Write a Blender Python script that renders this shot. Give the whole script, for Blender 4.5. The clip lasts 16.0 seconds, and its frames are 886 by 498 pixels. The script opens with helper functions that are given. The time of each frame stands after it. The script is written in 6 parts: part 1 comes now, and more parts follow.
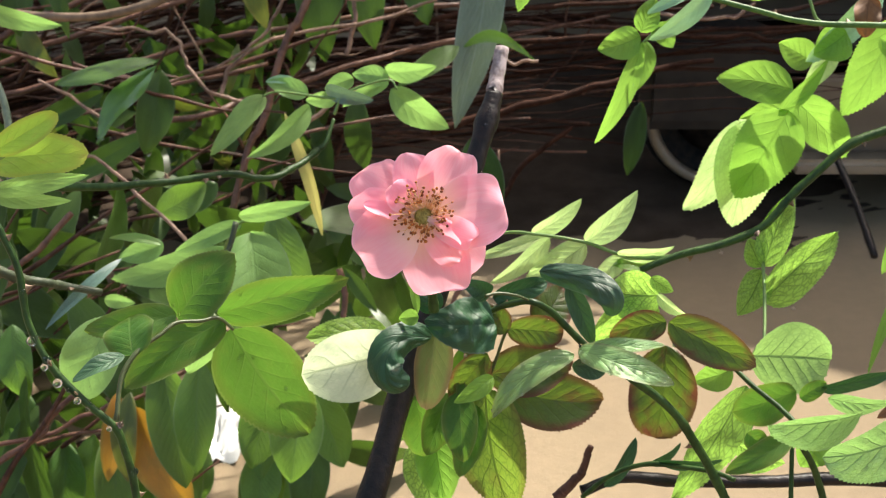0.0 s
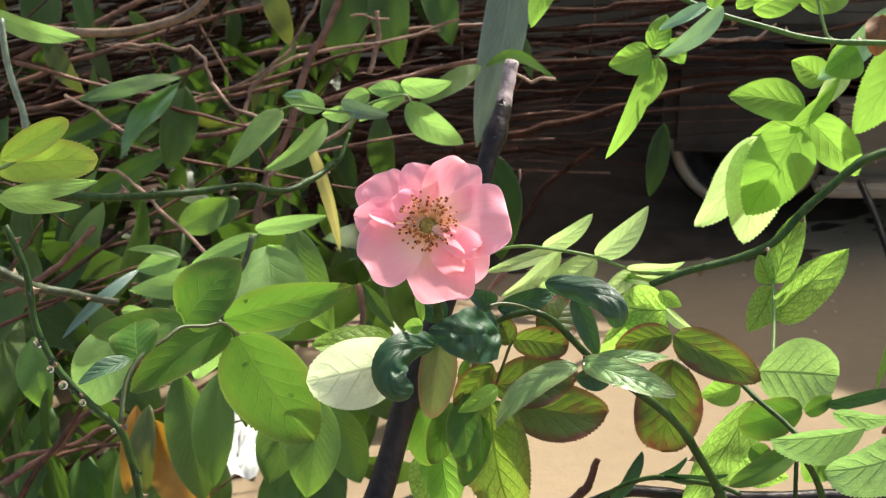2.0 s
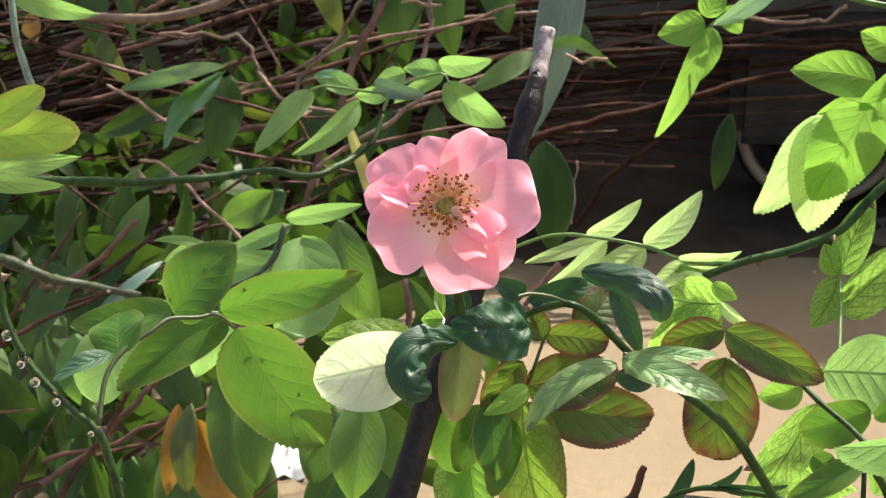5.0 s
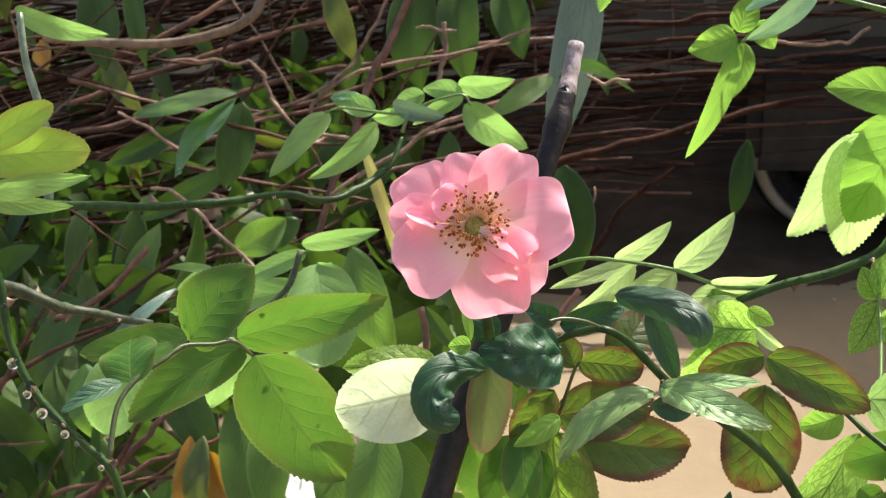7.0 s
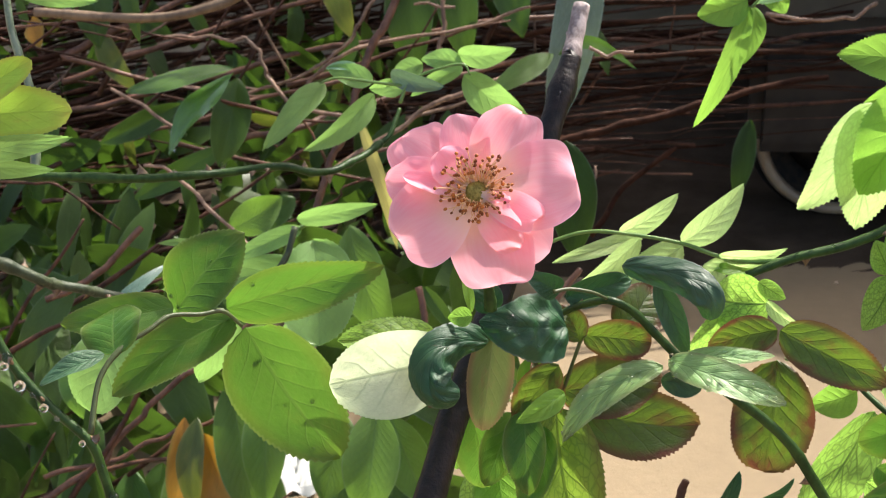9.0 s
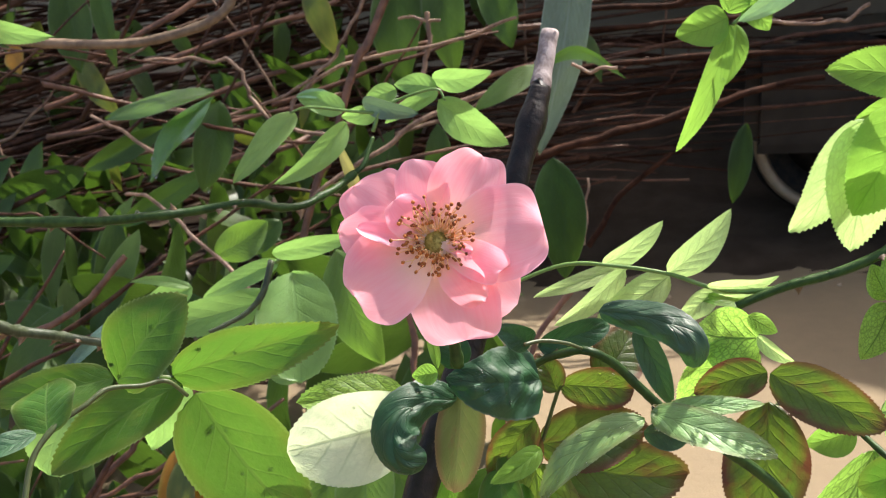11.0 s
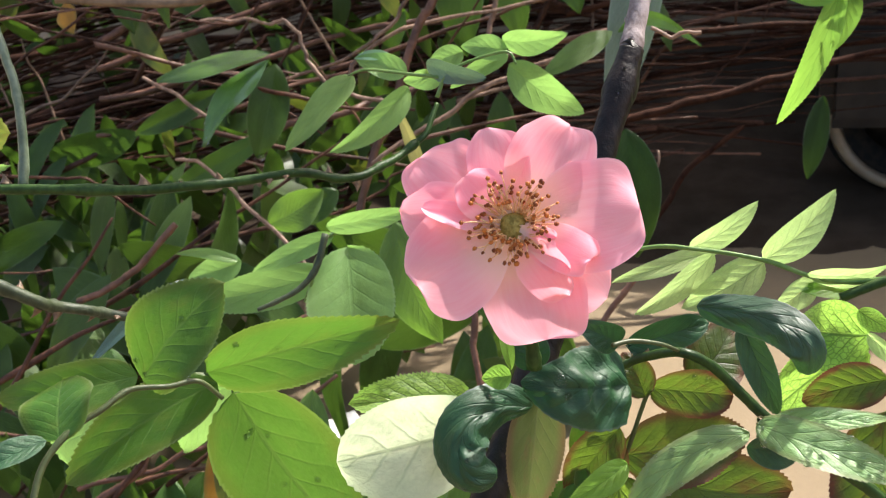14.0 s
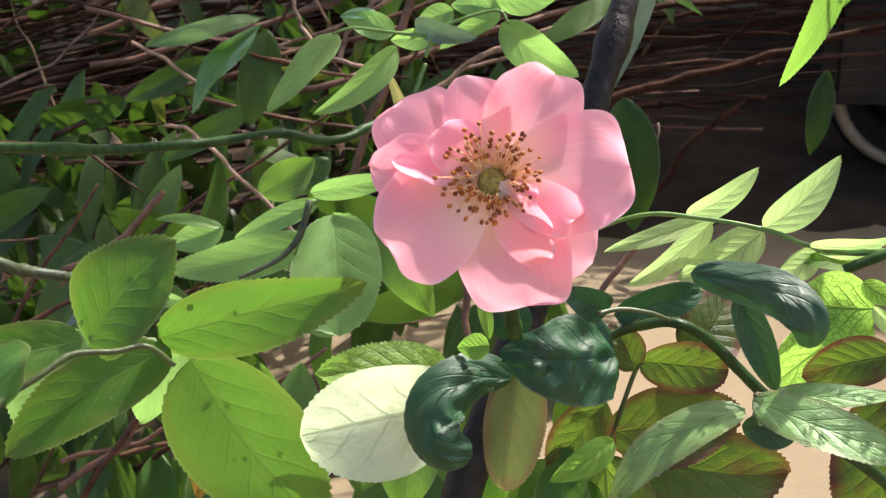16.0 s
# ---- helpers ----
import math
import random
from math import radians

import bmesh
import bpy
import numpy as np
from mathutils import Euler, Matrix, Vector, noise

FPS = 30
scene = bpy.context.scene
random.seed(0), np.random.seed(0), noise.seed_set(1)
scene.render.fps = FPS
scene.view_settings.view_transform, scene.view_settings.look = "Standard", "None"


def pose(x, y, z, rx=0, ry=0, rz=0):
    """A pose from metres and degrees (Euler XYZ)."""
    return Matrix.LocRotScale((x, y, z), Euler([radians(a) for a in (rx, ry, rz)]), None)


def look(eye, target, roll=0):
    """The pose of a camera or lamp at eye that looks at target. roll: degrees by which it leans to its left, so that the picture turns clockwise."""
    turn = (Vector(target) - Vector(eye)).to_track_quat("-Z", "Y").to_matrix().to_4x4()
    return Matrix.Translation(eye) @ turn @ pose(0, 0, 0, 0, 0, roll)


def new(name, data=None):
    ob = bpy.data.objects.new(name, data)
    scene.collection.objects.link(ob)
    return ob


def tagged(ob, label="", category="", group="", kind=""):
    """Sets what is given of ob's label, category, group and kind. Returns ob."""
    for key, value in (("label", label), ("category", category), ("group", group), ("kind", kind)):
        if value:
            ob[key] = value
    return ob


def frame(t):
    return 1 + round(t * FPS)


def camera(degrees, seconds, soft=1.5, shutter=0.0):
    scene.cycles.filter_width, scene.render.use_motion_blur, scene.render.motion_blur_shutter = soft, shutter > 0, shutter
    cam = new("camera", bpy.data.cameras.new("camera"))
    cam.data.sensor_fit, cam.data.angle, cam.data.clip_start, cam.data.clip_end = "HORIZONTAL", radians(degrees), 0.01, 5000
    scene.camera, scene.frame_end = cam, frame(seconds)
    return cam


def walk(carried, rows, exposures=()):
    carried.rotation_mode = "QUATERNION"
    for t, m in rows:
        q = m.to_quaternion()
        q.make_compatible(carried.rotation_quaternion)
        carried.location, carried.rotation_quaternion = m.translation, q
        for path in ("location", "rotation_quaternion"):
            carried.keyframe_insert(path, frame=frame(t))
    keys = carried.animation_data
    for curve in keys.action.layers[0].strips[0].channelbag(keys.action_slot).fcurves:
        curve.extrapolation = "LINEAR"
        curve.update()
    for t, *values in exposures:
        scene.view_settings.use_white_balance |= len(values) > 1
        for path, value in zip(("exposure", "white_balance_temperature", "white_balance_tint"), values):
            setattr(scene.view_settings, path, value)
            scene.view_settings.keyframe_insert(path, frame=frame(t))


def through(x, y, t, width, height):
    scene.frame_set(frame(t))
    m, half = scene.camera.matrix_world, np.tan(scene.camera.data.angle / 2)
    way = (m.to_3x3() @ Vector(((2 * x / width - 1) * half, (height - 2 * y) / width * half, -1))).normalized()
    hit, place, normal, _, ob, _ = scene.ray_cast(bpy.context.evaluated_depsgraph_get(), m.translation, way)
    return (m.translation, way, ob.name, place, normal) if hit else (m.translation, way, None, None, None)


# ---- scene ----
cam = camera(34.0, 16.0, soft=1.1)
cam.data.dof.use_dof = True
cam.data.dof.focus_distance = 0.54
cam.data.dof.aperture_fstop = 52.0
PATH = [
    (0.0, (0.0003, -0.5899, 1.1302), (0.0003, -0.0460, 0.8769), 0.00),
    (0.5, (0.0048, -0.5959, 1.1330), (0.0059, -0.0492, 0.8859), 0.15),
    (1.0, (0.0153, -0.6039, 1.1358), (0.0131, -0.0546, 0.8943), 0.30),
    (1.5, (0.0173, -0.6061, 1.1336), (0.0095, -0.0567, 0.8926), 0.33),
    (2.0, (0.0115, -0.5979, 1.1272), (-0.0004, -0.0502, 0.8824), 0.13),
    (2.5, (0.0105, -0.5863, 1.1180), (-0.0028, -0.0405, 0.8693), -0.13),
    (3.0, (0.0147, -0.5731, 1.1131), (0.0005, -0.0284, 0.8619), -0.28),
    (3.5, (0.0187, -0.5614, 1.1074), (0.0033, -0.0168, 0.8560), -0.32),
    (4.0, (0.0252, -0.5544, 1.1035), (0.0047, -0.0092, 0.8537), -0.36),
    (4.5, (0.0317, -0.5471, 1.0995), (0.0019, -0.0015, 0.8515), -0.56),
    (5.0, (0.0304, -0.5359, 1.0926), (-0.0103, 0.0104, 0.8478), -1.06),
    (5.2, (0.0288, -0.5326, 1.0905), (-0.0151, 0.0143, 0.8475), -1.31),
    (7.3, (0.0212, -0.5085, 1.0761), (-0.0236, 0.0427, 0.8433), -1.49),
    (7.5, (0.0212, -0.5072, 1.0753), (-0.0220, 0.0435, 0.8412), -1.57),
    (8.0, (0.0181, -0.5012, 1.0720), (-0.0216, 0.0489, 0.8356), -1.45),
    (8.2, (0.0212, -0.4998, 1.0658), (-0.0212, 0.0503, 0.8300), -1.06),
    (10.3, (0.0132, -0.4548, 1.0589), (-0.0333, 0.0913, 0.8148), -2.60),
    (10.5, (0.0205, -0.4496, 1.0608), (-0.0255, 0.0979, 0.8195), -2.80),
    (11.0, (0.0320, -0.4464, 1.0612), (-0.0141, 0.1029, 0.8243), -3.25),
    (11.5, (0.0265, -0.4444, 1.0620), (-0.0245, 0.1052, 0.8266), -3.50),
    (12.0, (0.0297, -0.4364, 1.0531), (-0.0245, 0.1111, 0.8138), -3.66),
    (12.5, (0.0319, -0.4212, 1.0588), (-0.0263, 0.1252, 0.8181), -3.88),
    (13.0, (0.0260, -0.4044, 1.0503), (-0.0353, 0.1419, 0.8099), -3.70),
    (13.5, (0.0231, -0.3890, 1.0398), (-0.0403, 0.1554, 0.7958), -3.31),
    (14.0, (0.0201, -0.3806, 1.0377), (-0.0493, 0.1616, 0.7902), -3.20),
    (14.5, (0.0222, -0.3751, 1.0351), (-0.0515, 0.1653, 0.7851), -3.22),
    (15.0, (0.0286, -0.3700, 1.0328), (-0.0409, 0.1690, 0.7784), -2.85),
    (15.5, (0.0249, -0.3609, 1.0293), (-0.0423, 0.1778, 0.7739), -2.49),
    (16.0, (0.0240, -0.3517, 1.0189), (-0.0457, 0.1863, 0.7626), -2.57),
]
walk(cam, [(t, look(eye, target, roll)) for t, eye, target, roll in PATH], [(0, 1.20, 6580, 8), (16, 1.19, 6350, 10)])

# ---- light ----
SUN_TO = Vector((0.36, 0.52, 0.77)).normalized()
world = bpy.data.worlds.new("sky")
scene.world = world
world.use_nodes = True
wn = world.node_tree.nodes
sky = wn.new("ShaderNodeTexSky")
sky.sky_type = "NISHITA"
sky.sun_disc = False
sky.dust_density = 5.0
sky.ozone_density = 0.3
sky.sun_elevation = math.asin(SUN_TO.z)
sky.sun_rotation = math.atan2(SUN_TO.x, SUN_TO.y)
world.node_tree.links.new(sky.outputs[0], wn["Background"].inputs[0])
wn["Background"].inputs[1].default_value = 0.148
sun = new("sun", bpy.data.lights.new("sun", "SUN"))
sun.data.energy = 4.4
sun.data.angle = radians(0.7)
sun.data.color = (1.0, 0.95, 0.86)
sun.rotation_mode = "QUATERNION"
sun.rotation_quaternion = SUN_TO.to_track_quat("Z", "Y")


# ---- materials ----
def material(name):
    m = bpy.data.materials.new(name)
    m.use_nodes = True
    return m, m.node_tree.nodes, m.node_tree.links, m.node_tree.nodes["Principled BSDF"]


def math_node(nodes, links, op, a, b=None, c=None):
    n = nodes.new("ShaderNodeMath")
    n.operation = op
    for i, v in enumerate((a, b, c)):
        if v is None:
            continue
        if isinstance(v, (int, float)):
            n.inputs[i].default_value = v
        else:
            links.new(v, n.inputs[i])
    return n.outputs[0]


def mix_node(nodes, links, fac, a, b, blend="MIX"):
    n = nodes.new("ShaderNodeMix")
    n.data_type = "RGBA"
    n.blend_type = blend
    for i, v in ((0, fac), (6, a), (7, b)):
        if isinstance(v, (int, float)):
            n.inputs[i].default_value = v
        elif isinstance(v, tuple):
            n.inputs[i].default_value = (*v, 1)
        else:
            links.new(v, n.inputs[i])
    return n.outputs[2]


def ramp_node(nodes, links, fac, lo, hi, a=0.0, b=1.0):
    n = nodes.new("ShaderNodeMapRange")
    n.clamp = True
    n.interpolation_type = "SMOOTHSTEP"
    links.new(fac, n.inputs[0])
    for i, v in enumerate((lo, hi, a, b)):
        n.inputs[i + 1].default_value = v
    return n.outputs[0]


def noise_node(nodes, links, scale, detail=3.0, coord=None, rough=0.55):
    n = nodes.new("ShaderNodeTexNoise")
    n.inputs["Scale"].default_value = scale
    n.inputs["Detail"].default_value = detail
    n.inputs["Roughness"].default_value = rough
    if coord is None:
        g = nodes.new("ShaderNodeTexCoord")
        coord = g.outputs["Object"]
    links.new(coord, n.inputs["Vector"])
    return n.outputs["Fac"]


def leaf_material(name, flesh, vein, edge=None, through=(0.3, 0.45, 0.02), rough=0.38, glow=0.45, vein_amount=0.6, edge_amount=0.0, ribs=6.5, spec=0.5, relief=0.3, shift=1.0, mesh=0.25, wet=0.0, beads=0.0):
    """A leaf: flesh between the veins, a midrib and side veins, a tinted margin, light that comes through."""
    m, nodes, links, bsdf = material(name)
    uv = nodes.new("ShaderNodeUVMap")
    sep = nodes.new("ShaderNodeSeparateXYZ")
    links.new(uv.outputs[0], sep.inputs[0])
    M = lambda *a: math_node(nodes, links, *a)
    x, y = sep.outputs[0], sep.outputs[1]
    u = M("ABSOLUTE", M("MULTIPLY_ADD", x, 2.0, -1.0))
    info = nodes.new("ShaderNodeObjectInfo")
    rnd = info.outputs["Random"]
    # wandering of the side veins
    com = nodes.new("ShaderNodeCombineXYZ")
    links.new(x, com.inputs[0])
    links.new(y, com.inputs[1])
    links.new(M("MULTIPLY", rnd, 37.0), com.inputs[2])
    wob = noise_node(nodes, links, 3.2, 3.0, com.outputs[0])
    t = M("SUBTRACT", M("MULTIPLY", y, ribs), M("MULTIPLY", M("POWER", u, 0.85), ribs * 0.3))
    t = M("ADD", t, M("MULTIPLY", wob, 0.5))
    tri = M("ABSOLUTE", M("SUBTRACT", M("FRACT", t), 0.5))
    side = ramp_node(nodes, links, tri, 0.0, 0.10, 1.0, 0.0)
    side = M("MULTIPLY", side, ramp_node(nodes, links, u, 0.25, 0.95, 1.0, 0.1))
    vor = nodes.new("ShaderNodeTexVoronoi")
    vor.feature = "DISTANCE_TO_EDGE"
    vor.inputs["Scale"].default_value = 13.0
    links.new(com.outputs[0], vor.inputs["Vector"])
    net = ramp_node(nodes, links, vor.outputs["Distance"], 0.0, 0.16, mesh, 0.0)
    rib = ramp_node(nodes, links, u, 0.015, 0.06, 1.0, 0.0)
    veins = M("MAXIMUM", M("MAXIMUM", M("MULTIPLY", side, 0.75), net), rib)
    blot = noise_node(nodes, links, 3.5, 4.0, com.outputs[0])
    tone = mix_node(nodes, links, ramp_node(nodes, links, blot, 0.35, 0.7), tuple(c * 0.74 for c in flesh), tuple(min(1.0, c * 1.18) for c in flesh))
    hsv = nodes.new("ShaderNodeHueSaturation")
    links.new(tone, hsv.inputs["Color"])
    links.new(M("MULTIPLY_ADD", rnd, 0.03 * shift, 0.5 - 0.015 * shift), hsv.inputs["Hue"])
    links.new(M("MULTIPLY_ADD", M("FRACT", M("MULTIPLY", rnd, 7.3)), 0.45 * shift, 1 - 0.22 * shift), hsv.inputs["Value"])
    # fine mottling of the flesh, and a thin margin tinted from the vein colour
    fleck = noise_node(nodes, links, 26.0, 4.0, com.outputs[0], 0.7)
    body = mix_node(nodes, links, ramp_node(nodes, links, fleck, 0.38, 0.66, 0.35, 0.0), hsv.outputs[0], tuple(c * 0.6 for c in flesh))
    body = mix_node(nodes, links, ramp_node(nodes, links, fleck, 0.62, 0.74, 0.0, 0.35), body, tuple(min(1.0, c * 1.5 + 0.02) for c in flesh))
    body = mix_node(nodes, links, ramp_node(nodes, links, u, 0.93, 0.98, 0.0, 0.45), body, tuple(min(1.0, 0.7 * c + 0.12) for c in vein))
    col = mix_node(nodes, links, M("MULTIPLY", veins, vein_amount), body, vein)
    if edge:
        rim = M("MAXIMUM", ramp_node(nodes, links, u, 0.62, 1.0), ramp_node(nodes, links, y, 0.78, 1.0))
        rim = M("MULTIPLY", M("ADD", rim, ramp_node(nodes, links, blot, 0.5, 0.75, 0.0, 0.75)), edge_amount)
        col = mix_node(nodes, links, rim, col, edge)
    # small brown spots
    spot = noise_node(nodes, links, 14.0, 1.0, com.outputs[0])
    col = mix_node(nodes, links, ramp_node(nodes, links, spot, 0.77, 0.82, 0.0, 0.7), col, (0.09, 0.05, 0.02))
    links.new(col, bsdf.inputs["Base Color"])
    fine = noise_node(nodes, links, 60.0, 2.0, com.outputs[0])
    links.new(M("MULTIPLY_ADD", fine, 0.3, rough - 0.15), bsdf.inputs["Roughness"])
    bsdf.inputs["Specular IOR Level"].default_value = spec
    bump = nodes.new("ShaderNodeBump")
    bump.inputs["Strength"].default_value = relief
    bump.inputs["Distance"].default_value = 0.0012
    links.new(M("ADD", M("MULTIPLY", M("MAXIMUM", side, rib), -0.30), M("ADD", M("ADD", M("MULTIPLY", blot, 1.2), M("MULTIPLY", fleck, 0.45)), M("MULTIPLY", M("MULTIPLY", tri, ramp_node(nodes, links, u, 0.5, 1.0, 1.0, 0.0)), 0.45))), bump.inputs["Height"])
    links.new(bump.outputs[0], bsdf.inputs["Normal"])
    if wet:
        # a film of rain, gathered into beads
        bsdf.inputs["Coat Weight"].default_value = wet
        bsdf.inputs["Coat Roughness"].default_value = 0.07
        bsdf.inputs["Coat IOR"].default_value = 1.4
        bead = nodes.new("ShaderNodeTexVoronoi")
        bead.inputs["Scale"].default_value = 20.0
        links.new(com.outputs[0], bead.inputs["Vector"])
        film = nodes.new("ShaderNodeBump")
        film.inputs["Strength"].default_value = 0.6
        film.inputs["Distance"].default_value = 0.0012
        links.new(M("ADD", M("MULTIPLY", ramp_node(nodes, links, bead.outputs["Distance"], 0.0, 0.34, 1.0, 0.0), beads), M("MULTIPLY", blot, 0.8)), film.inputs["Height"])
        links.new(bump.outputs[0], film.inputs["Normal"])
        links.new(film.outputs[0], bsdf.inputs["Coat Normal"])
    tr = nodes.new("ShaderNodeBsdfTranslucent")
    thru = mix_node(nodes, links, M("MULTIPLY", veins, min(1.0, vein_amount * 1.1)), through, tuple(c * 0.35 for c in through))
    if edge:
        thru = mix_node(nodes, links, rim, thru, tuple(c * 0.9 for c in edge))
    links.new(thru, tr.inputs["Color"])
    links.new(bump.outputs[0], tr.inputs["Normal"])
    mx = nodes.new("ShaderNodeMixShader")
    mx.inputs[0].default_value = glow
    links.new(bsdf.outputs[0], mx.inputs[1])
    links.new(tr.outputs[0], mx.inputs[2])
    links.new(mx.outputs[0], nodes["Material Output"].inputs["Surface"])
    return m


TONES = {
    "lime": leaf_material("young_leaf", (0.18, 0.35, 0.05), (0.07, 0.22, 0.03), through=(0.30, 0.55, 0.075), glow=0.58, vein_amount=0.3, relief=0.45),
    "fresh": leaf_material("fresh_leaf", (0.20, 0.34, 0.10), (0.26, 0.42, 0.15), through=(0.32, 0.57, 0.13), glow=0.45, vein_amount=0.25, relief=0.4),
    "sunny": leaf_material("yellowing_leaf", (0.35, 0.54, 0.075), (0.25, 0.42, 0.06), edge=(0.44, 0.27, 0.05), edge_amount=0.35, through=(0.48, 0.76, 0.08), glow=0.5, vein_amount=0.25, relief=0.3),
    "net": leaf_material("chlorotic_leaf", (0.29, 0.47, 0.10), (0.030, 0.12, 0.020), through=(0.46, 0.80, 0.12), glow=0.5, vein_amount=0.85, relief=0.9, ribs=6.5, mesh=0.6),
    "mint": leaf_material("wet_pale_green_leaf", (0.22, 0.38, 0.15), (0.06, 0.18, 0.05), through=(0.32, 0.58, 0.14), rough=0.3, glow=0.35, vein_amount=0.85, relief=0.9, ribs=6.5, spec=0.7, mesh=0.25, wet=0.5, beads=0.4),
    "ghost": leaf_material("bleached_veined_leaf", (0.27, 0.43, 0.14), (0.05, 0.16, 0.04), through=(0.38, 0.64, 0.16), glow=0.4, vein_amount=0.9, relief=0.8, ribs=6.5, mesh=0.28),
    "veined": leaf_material("veined_leaf", (0.48, 0.62, 0.26), (0.10, 0.26, 0.10), through=(0.62, 0.86, 0.30), glow=0.5, vein_amount=0.5, relief=0.6, mesh=0.3),
    "mid": leaf_material("mature_leaf", (0.056, 0.140, 0.022), (0.22, 0.35, 0.09), edge=(0.24, 0.15, 0.03), edge_amount=0.20, through=(0.14, 0.31, 0.03), rough=0.36, glow=0.42, vein_amount=0.4, relief=0.3, spec=0.3),
    "dark": leaf_material("glossy_dark_leaf", (0.019, 0.076, 0.028), (0.010, 0.042, 0.016), through=(0.03, 0.13, 0.02), rough=0.50, glow=0.12, vein_amount=0.35, relief=0.5, spec=0.4, wet=0.06, beads=0.06),
    "deep": leaf_material("deep_green_leaf", (0.036, 0.098, 0.038), (0.012, 0.045, 0.014), through=(0.05, 0.16, 0.03), rough=0.45, glow=0.14, vein_amount=0.28, relief=0.6, wet=0.12, beads=0.3),
    "red": leaf_material("bronzed_leaf", (0.062, 0.105, 0.020), (0.034, 0.034, 0.012), edge=(0.13, 0.045, 0.020), edge_amount=0.85, through=(0.145, 0.235, 0.020), glow=0.5, vein_amount=0.36, relief=0.7, mesh=0.5),
    "aged": leaf_material("yellow_green_veined_leaf", (0.150, 0.235, 0.040), (0.026, 0.085, 0.014), edge=(0.20, 0.085, 0.03), edge_amount=0.35, through=(0.27, 0.42, 0.045), glow=0.5, vein_amount=0.75, relief=0.8, mesh=0.5),
    "silver": leaf_material("wet_leaf", (0.24, 0.43, 0.14), (0.06, 0.12, 0.03), edge=(0.15, 0.05, 0.025), edge_amount=0.3, through=(0.25, 0.40, 0.08), rough=0.34, glow=0.3, vein_amount=0.2, relief=0.6, spec=0.45, wet=0.35, beads=0.6),
    "pale": leaf_material("pale_leaf_underside", (0.82, 0.89, 0.66), (0.50, 0.70, 0.30), through=(0.80, 0.90, 0.56), rough=0.55, glow=0.5, vein_amount=0.6, shift=0.1, ribs=5.0, mesh=0.15, relief=0.35),
    "pink": leaf_material("flushed_leaf", (0.070, 0.110, 0.038), (0.20, 0.23, 0.10), edge=(0.17, 0.075, 0.045), edge_amount=0.6, through=(0.16, 0.20, 0.05), glow=0.4, vein_amount=0.4),
    "blue": leaf_material("bluish_leaf", (0.26, 0.44, 0.25), (0.32, 0.50, 0.32), through=(0.35, 0.62, 0.22), rough=0.33, glow=0.3, vein_amount=0.4, spec=0.7),
    "slate": leaf_material("slate_green_leaf", (0.085, 0.15, 0.115), (0.13, 0.20, 0.16), through=(0.12, 0.22, 0.10), rough=0.3, glow=0.25, vein_amount=0.3, spec=0.6, wet=0.6, beads=0.2),
    "strap": leaf_material("grey_green_strap_leaf", (0.13, 0.17, 0.10), (0.30, 0.36, 0.25), through=(0.18, 0.24, 0.12), rough=0.22, glow=0.35, vein_amount=0.8, ribs=16.0, spec=0.8, relief=0.8, wet=0.6, beads=0.2),
    "yellow": leaf_material("yellowed_leaf", (0.42, 0.41, 0.15), (0.36, 0.38, 0.15), edge=(0.30, 0.30, 0.05), edge_amount=0.3, through=(0.52, 0.47, 0.13), glow=0.4, vein_amount=0.3),
    "orange": leaf_material("orange_leaf", (0.60, 0.30, 0.03), (0.40, 0.24, 0.05), edge=(0.20, 0.22, 0.04), edge_amount=0.4, through=(0.6, 0.32, 0.03), glow=0.4, vein_amount=0.3),
    "brown": leaf_material("withered_leaf", (0.20, 0.09, 0.035), (0.10, 0.045, 0.02), through=(0.2, 0.08, 0.02), rough=0.7, glow=0.2),
    "lance": leaf_material("shrub_leaf", (0.058, 0.112, 0.022), (0.11, 0.175, 0.045), through=(0.09, 0.18, 0.016), rough=0.36, glow=0.3, vein_amount=0.4, ribs=13.0, spec=0.3),
    # Darker copy of the shrub leaf, with shade put into its colour.
    "dusk": leaf_material("shade_darkened_shrub_leaf", (0.026, 0.055, 0.010), (0.045, 0.085, 0.018), through=(0.06, 0.12, 0.01), rough=0.55, glow=0.25, vein_amount=0.3, ribs=13.0, spec=0.2),
    "sheen": leaf_material("polished_shrub_leaf", (0.095, 0.20, 0.035), (0.15, 0.27, 0.07), through=(0.18, 0.38, 0.04), rough=0.22, glow=0.3, vein_amount=0.35, ribs=13.0, spec=0.8, wet=0.4, beads=0.4),
    "hang": leaf_material("broad_shrub_leaf", (0.105, 0.195, 0.044), (0.18, 0.29, 0.09), through=(0.20, 0.38, 0.04), rough=0.38, glow=0.42, vein_amount=0.45, ribs=13.0, spec=0.35, relief=0.6, shift=1.5),
    "olive": leaf_material("olive_shrub_leaf", (0.085, 0.125, 0.026), (0.14, 0.18, 0.05), edge=(0.24, 0.20, 0.04), edge_amount=0.4, through=(0.16, 0.21, 0.02), rough=0.38, glow=0.35, vein_amount=0.3, ribs=13.0),
}


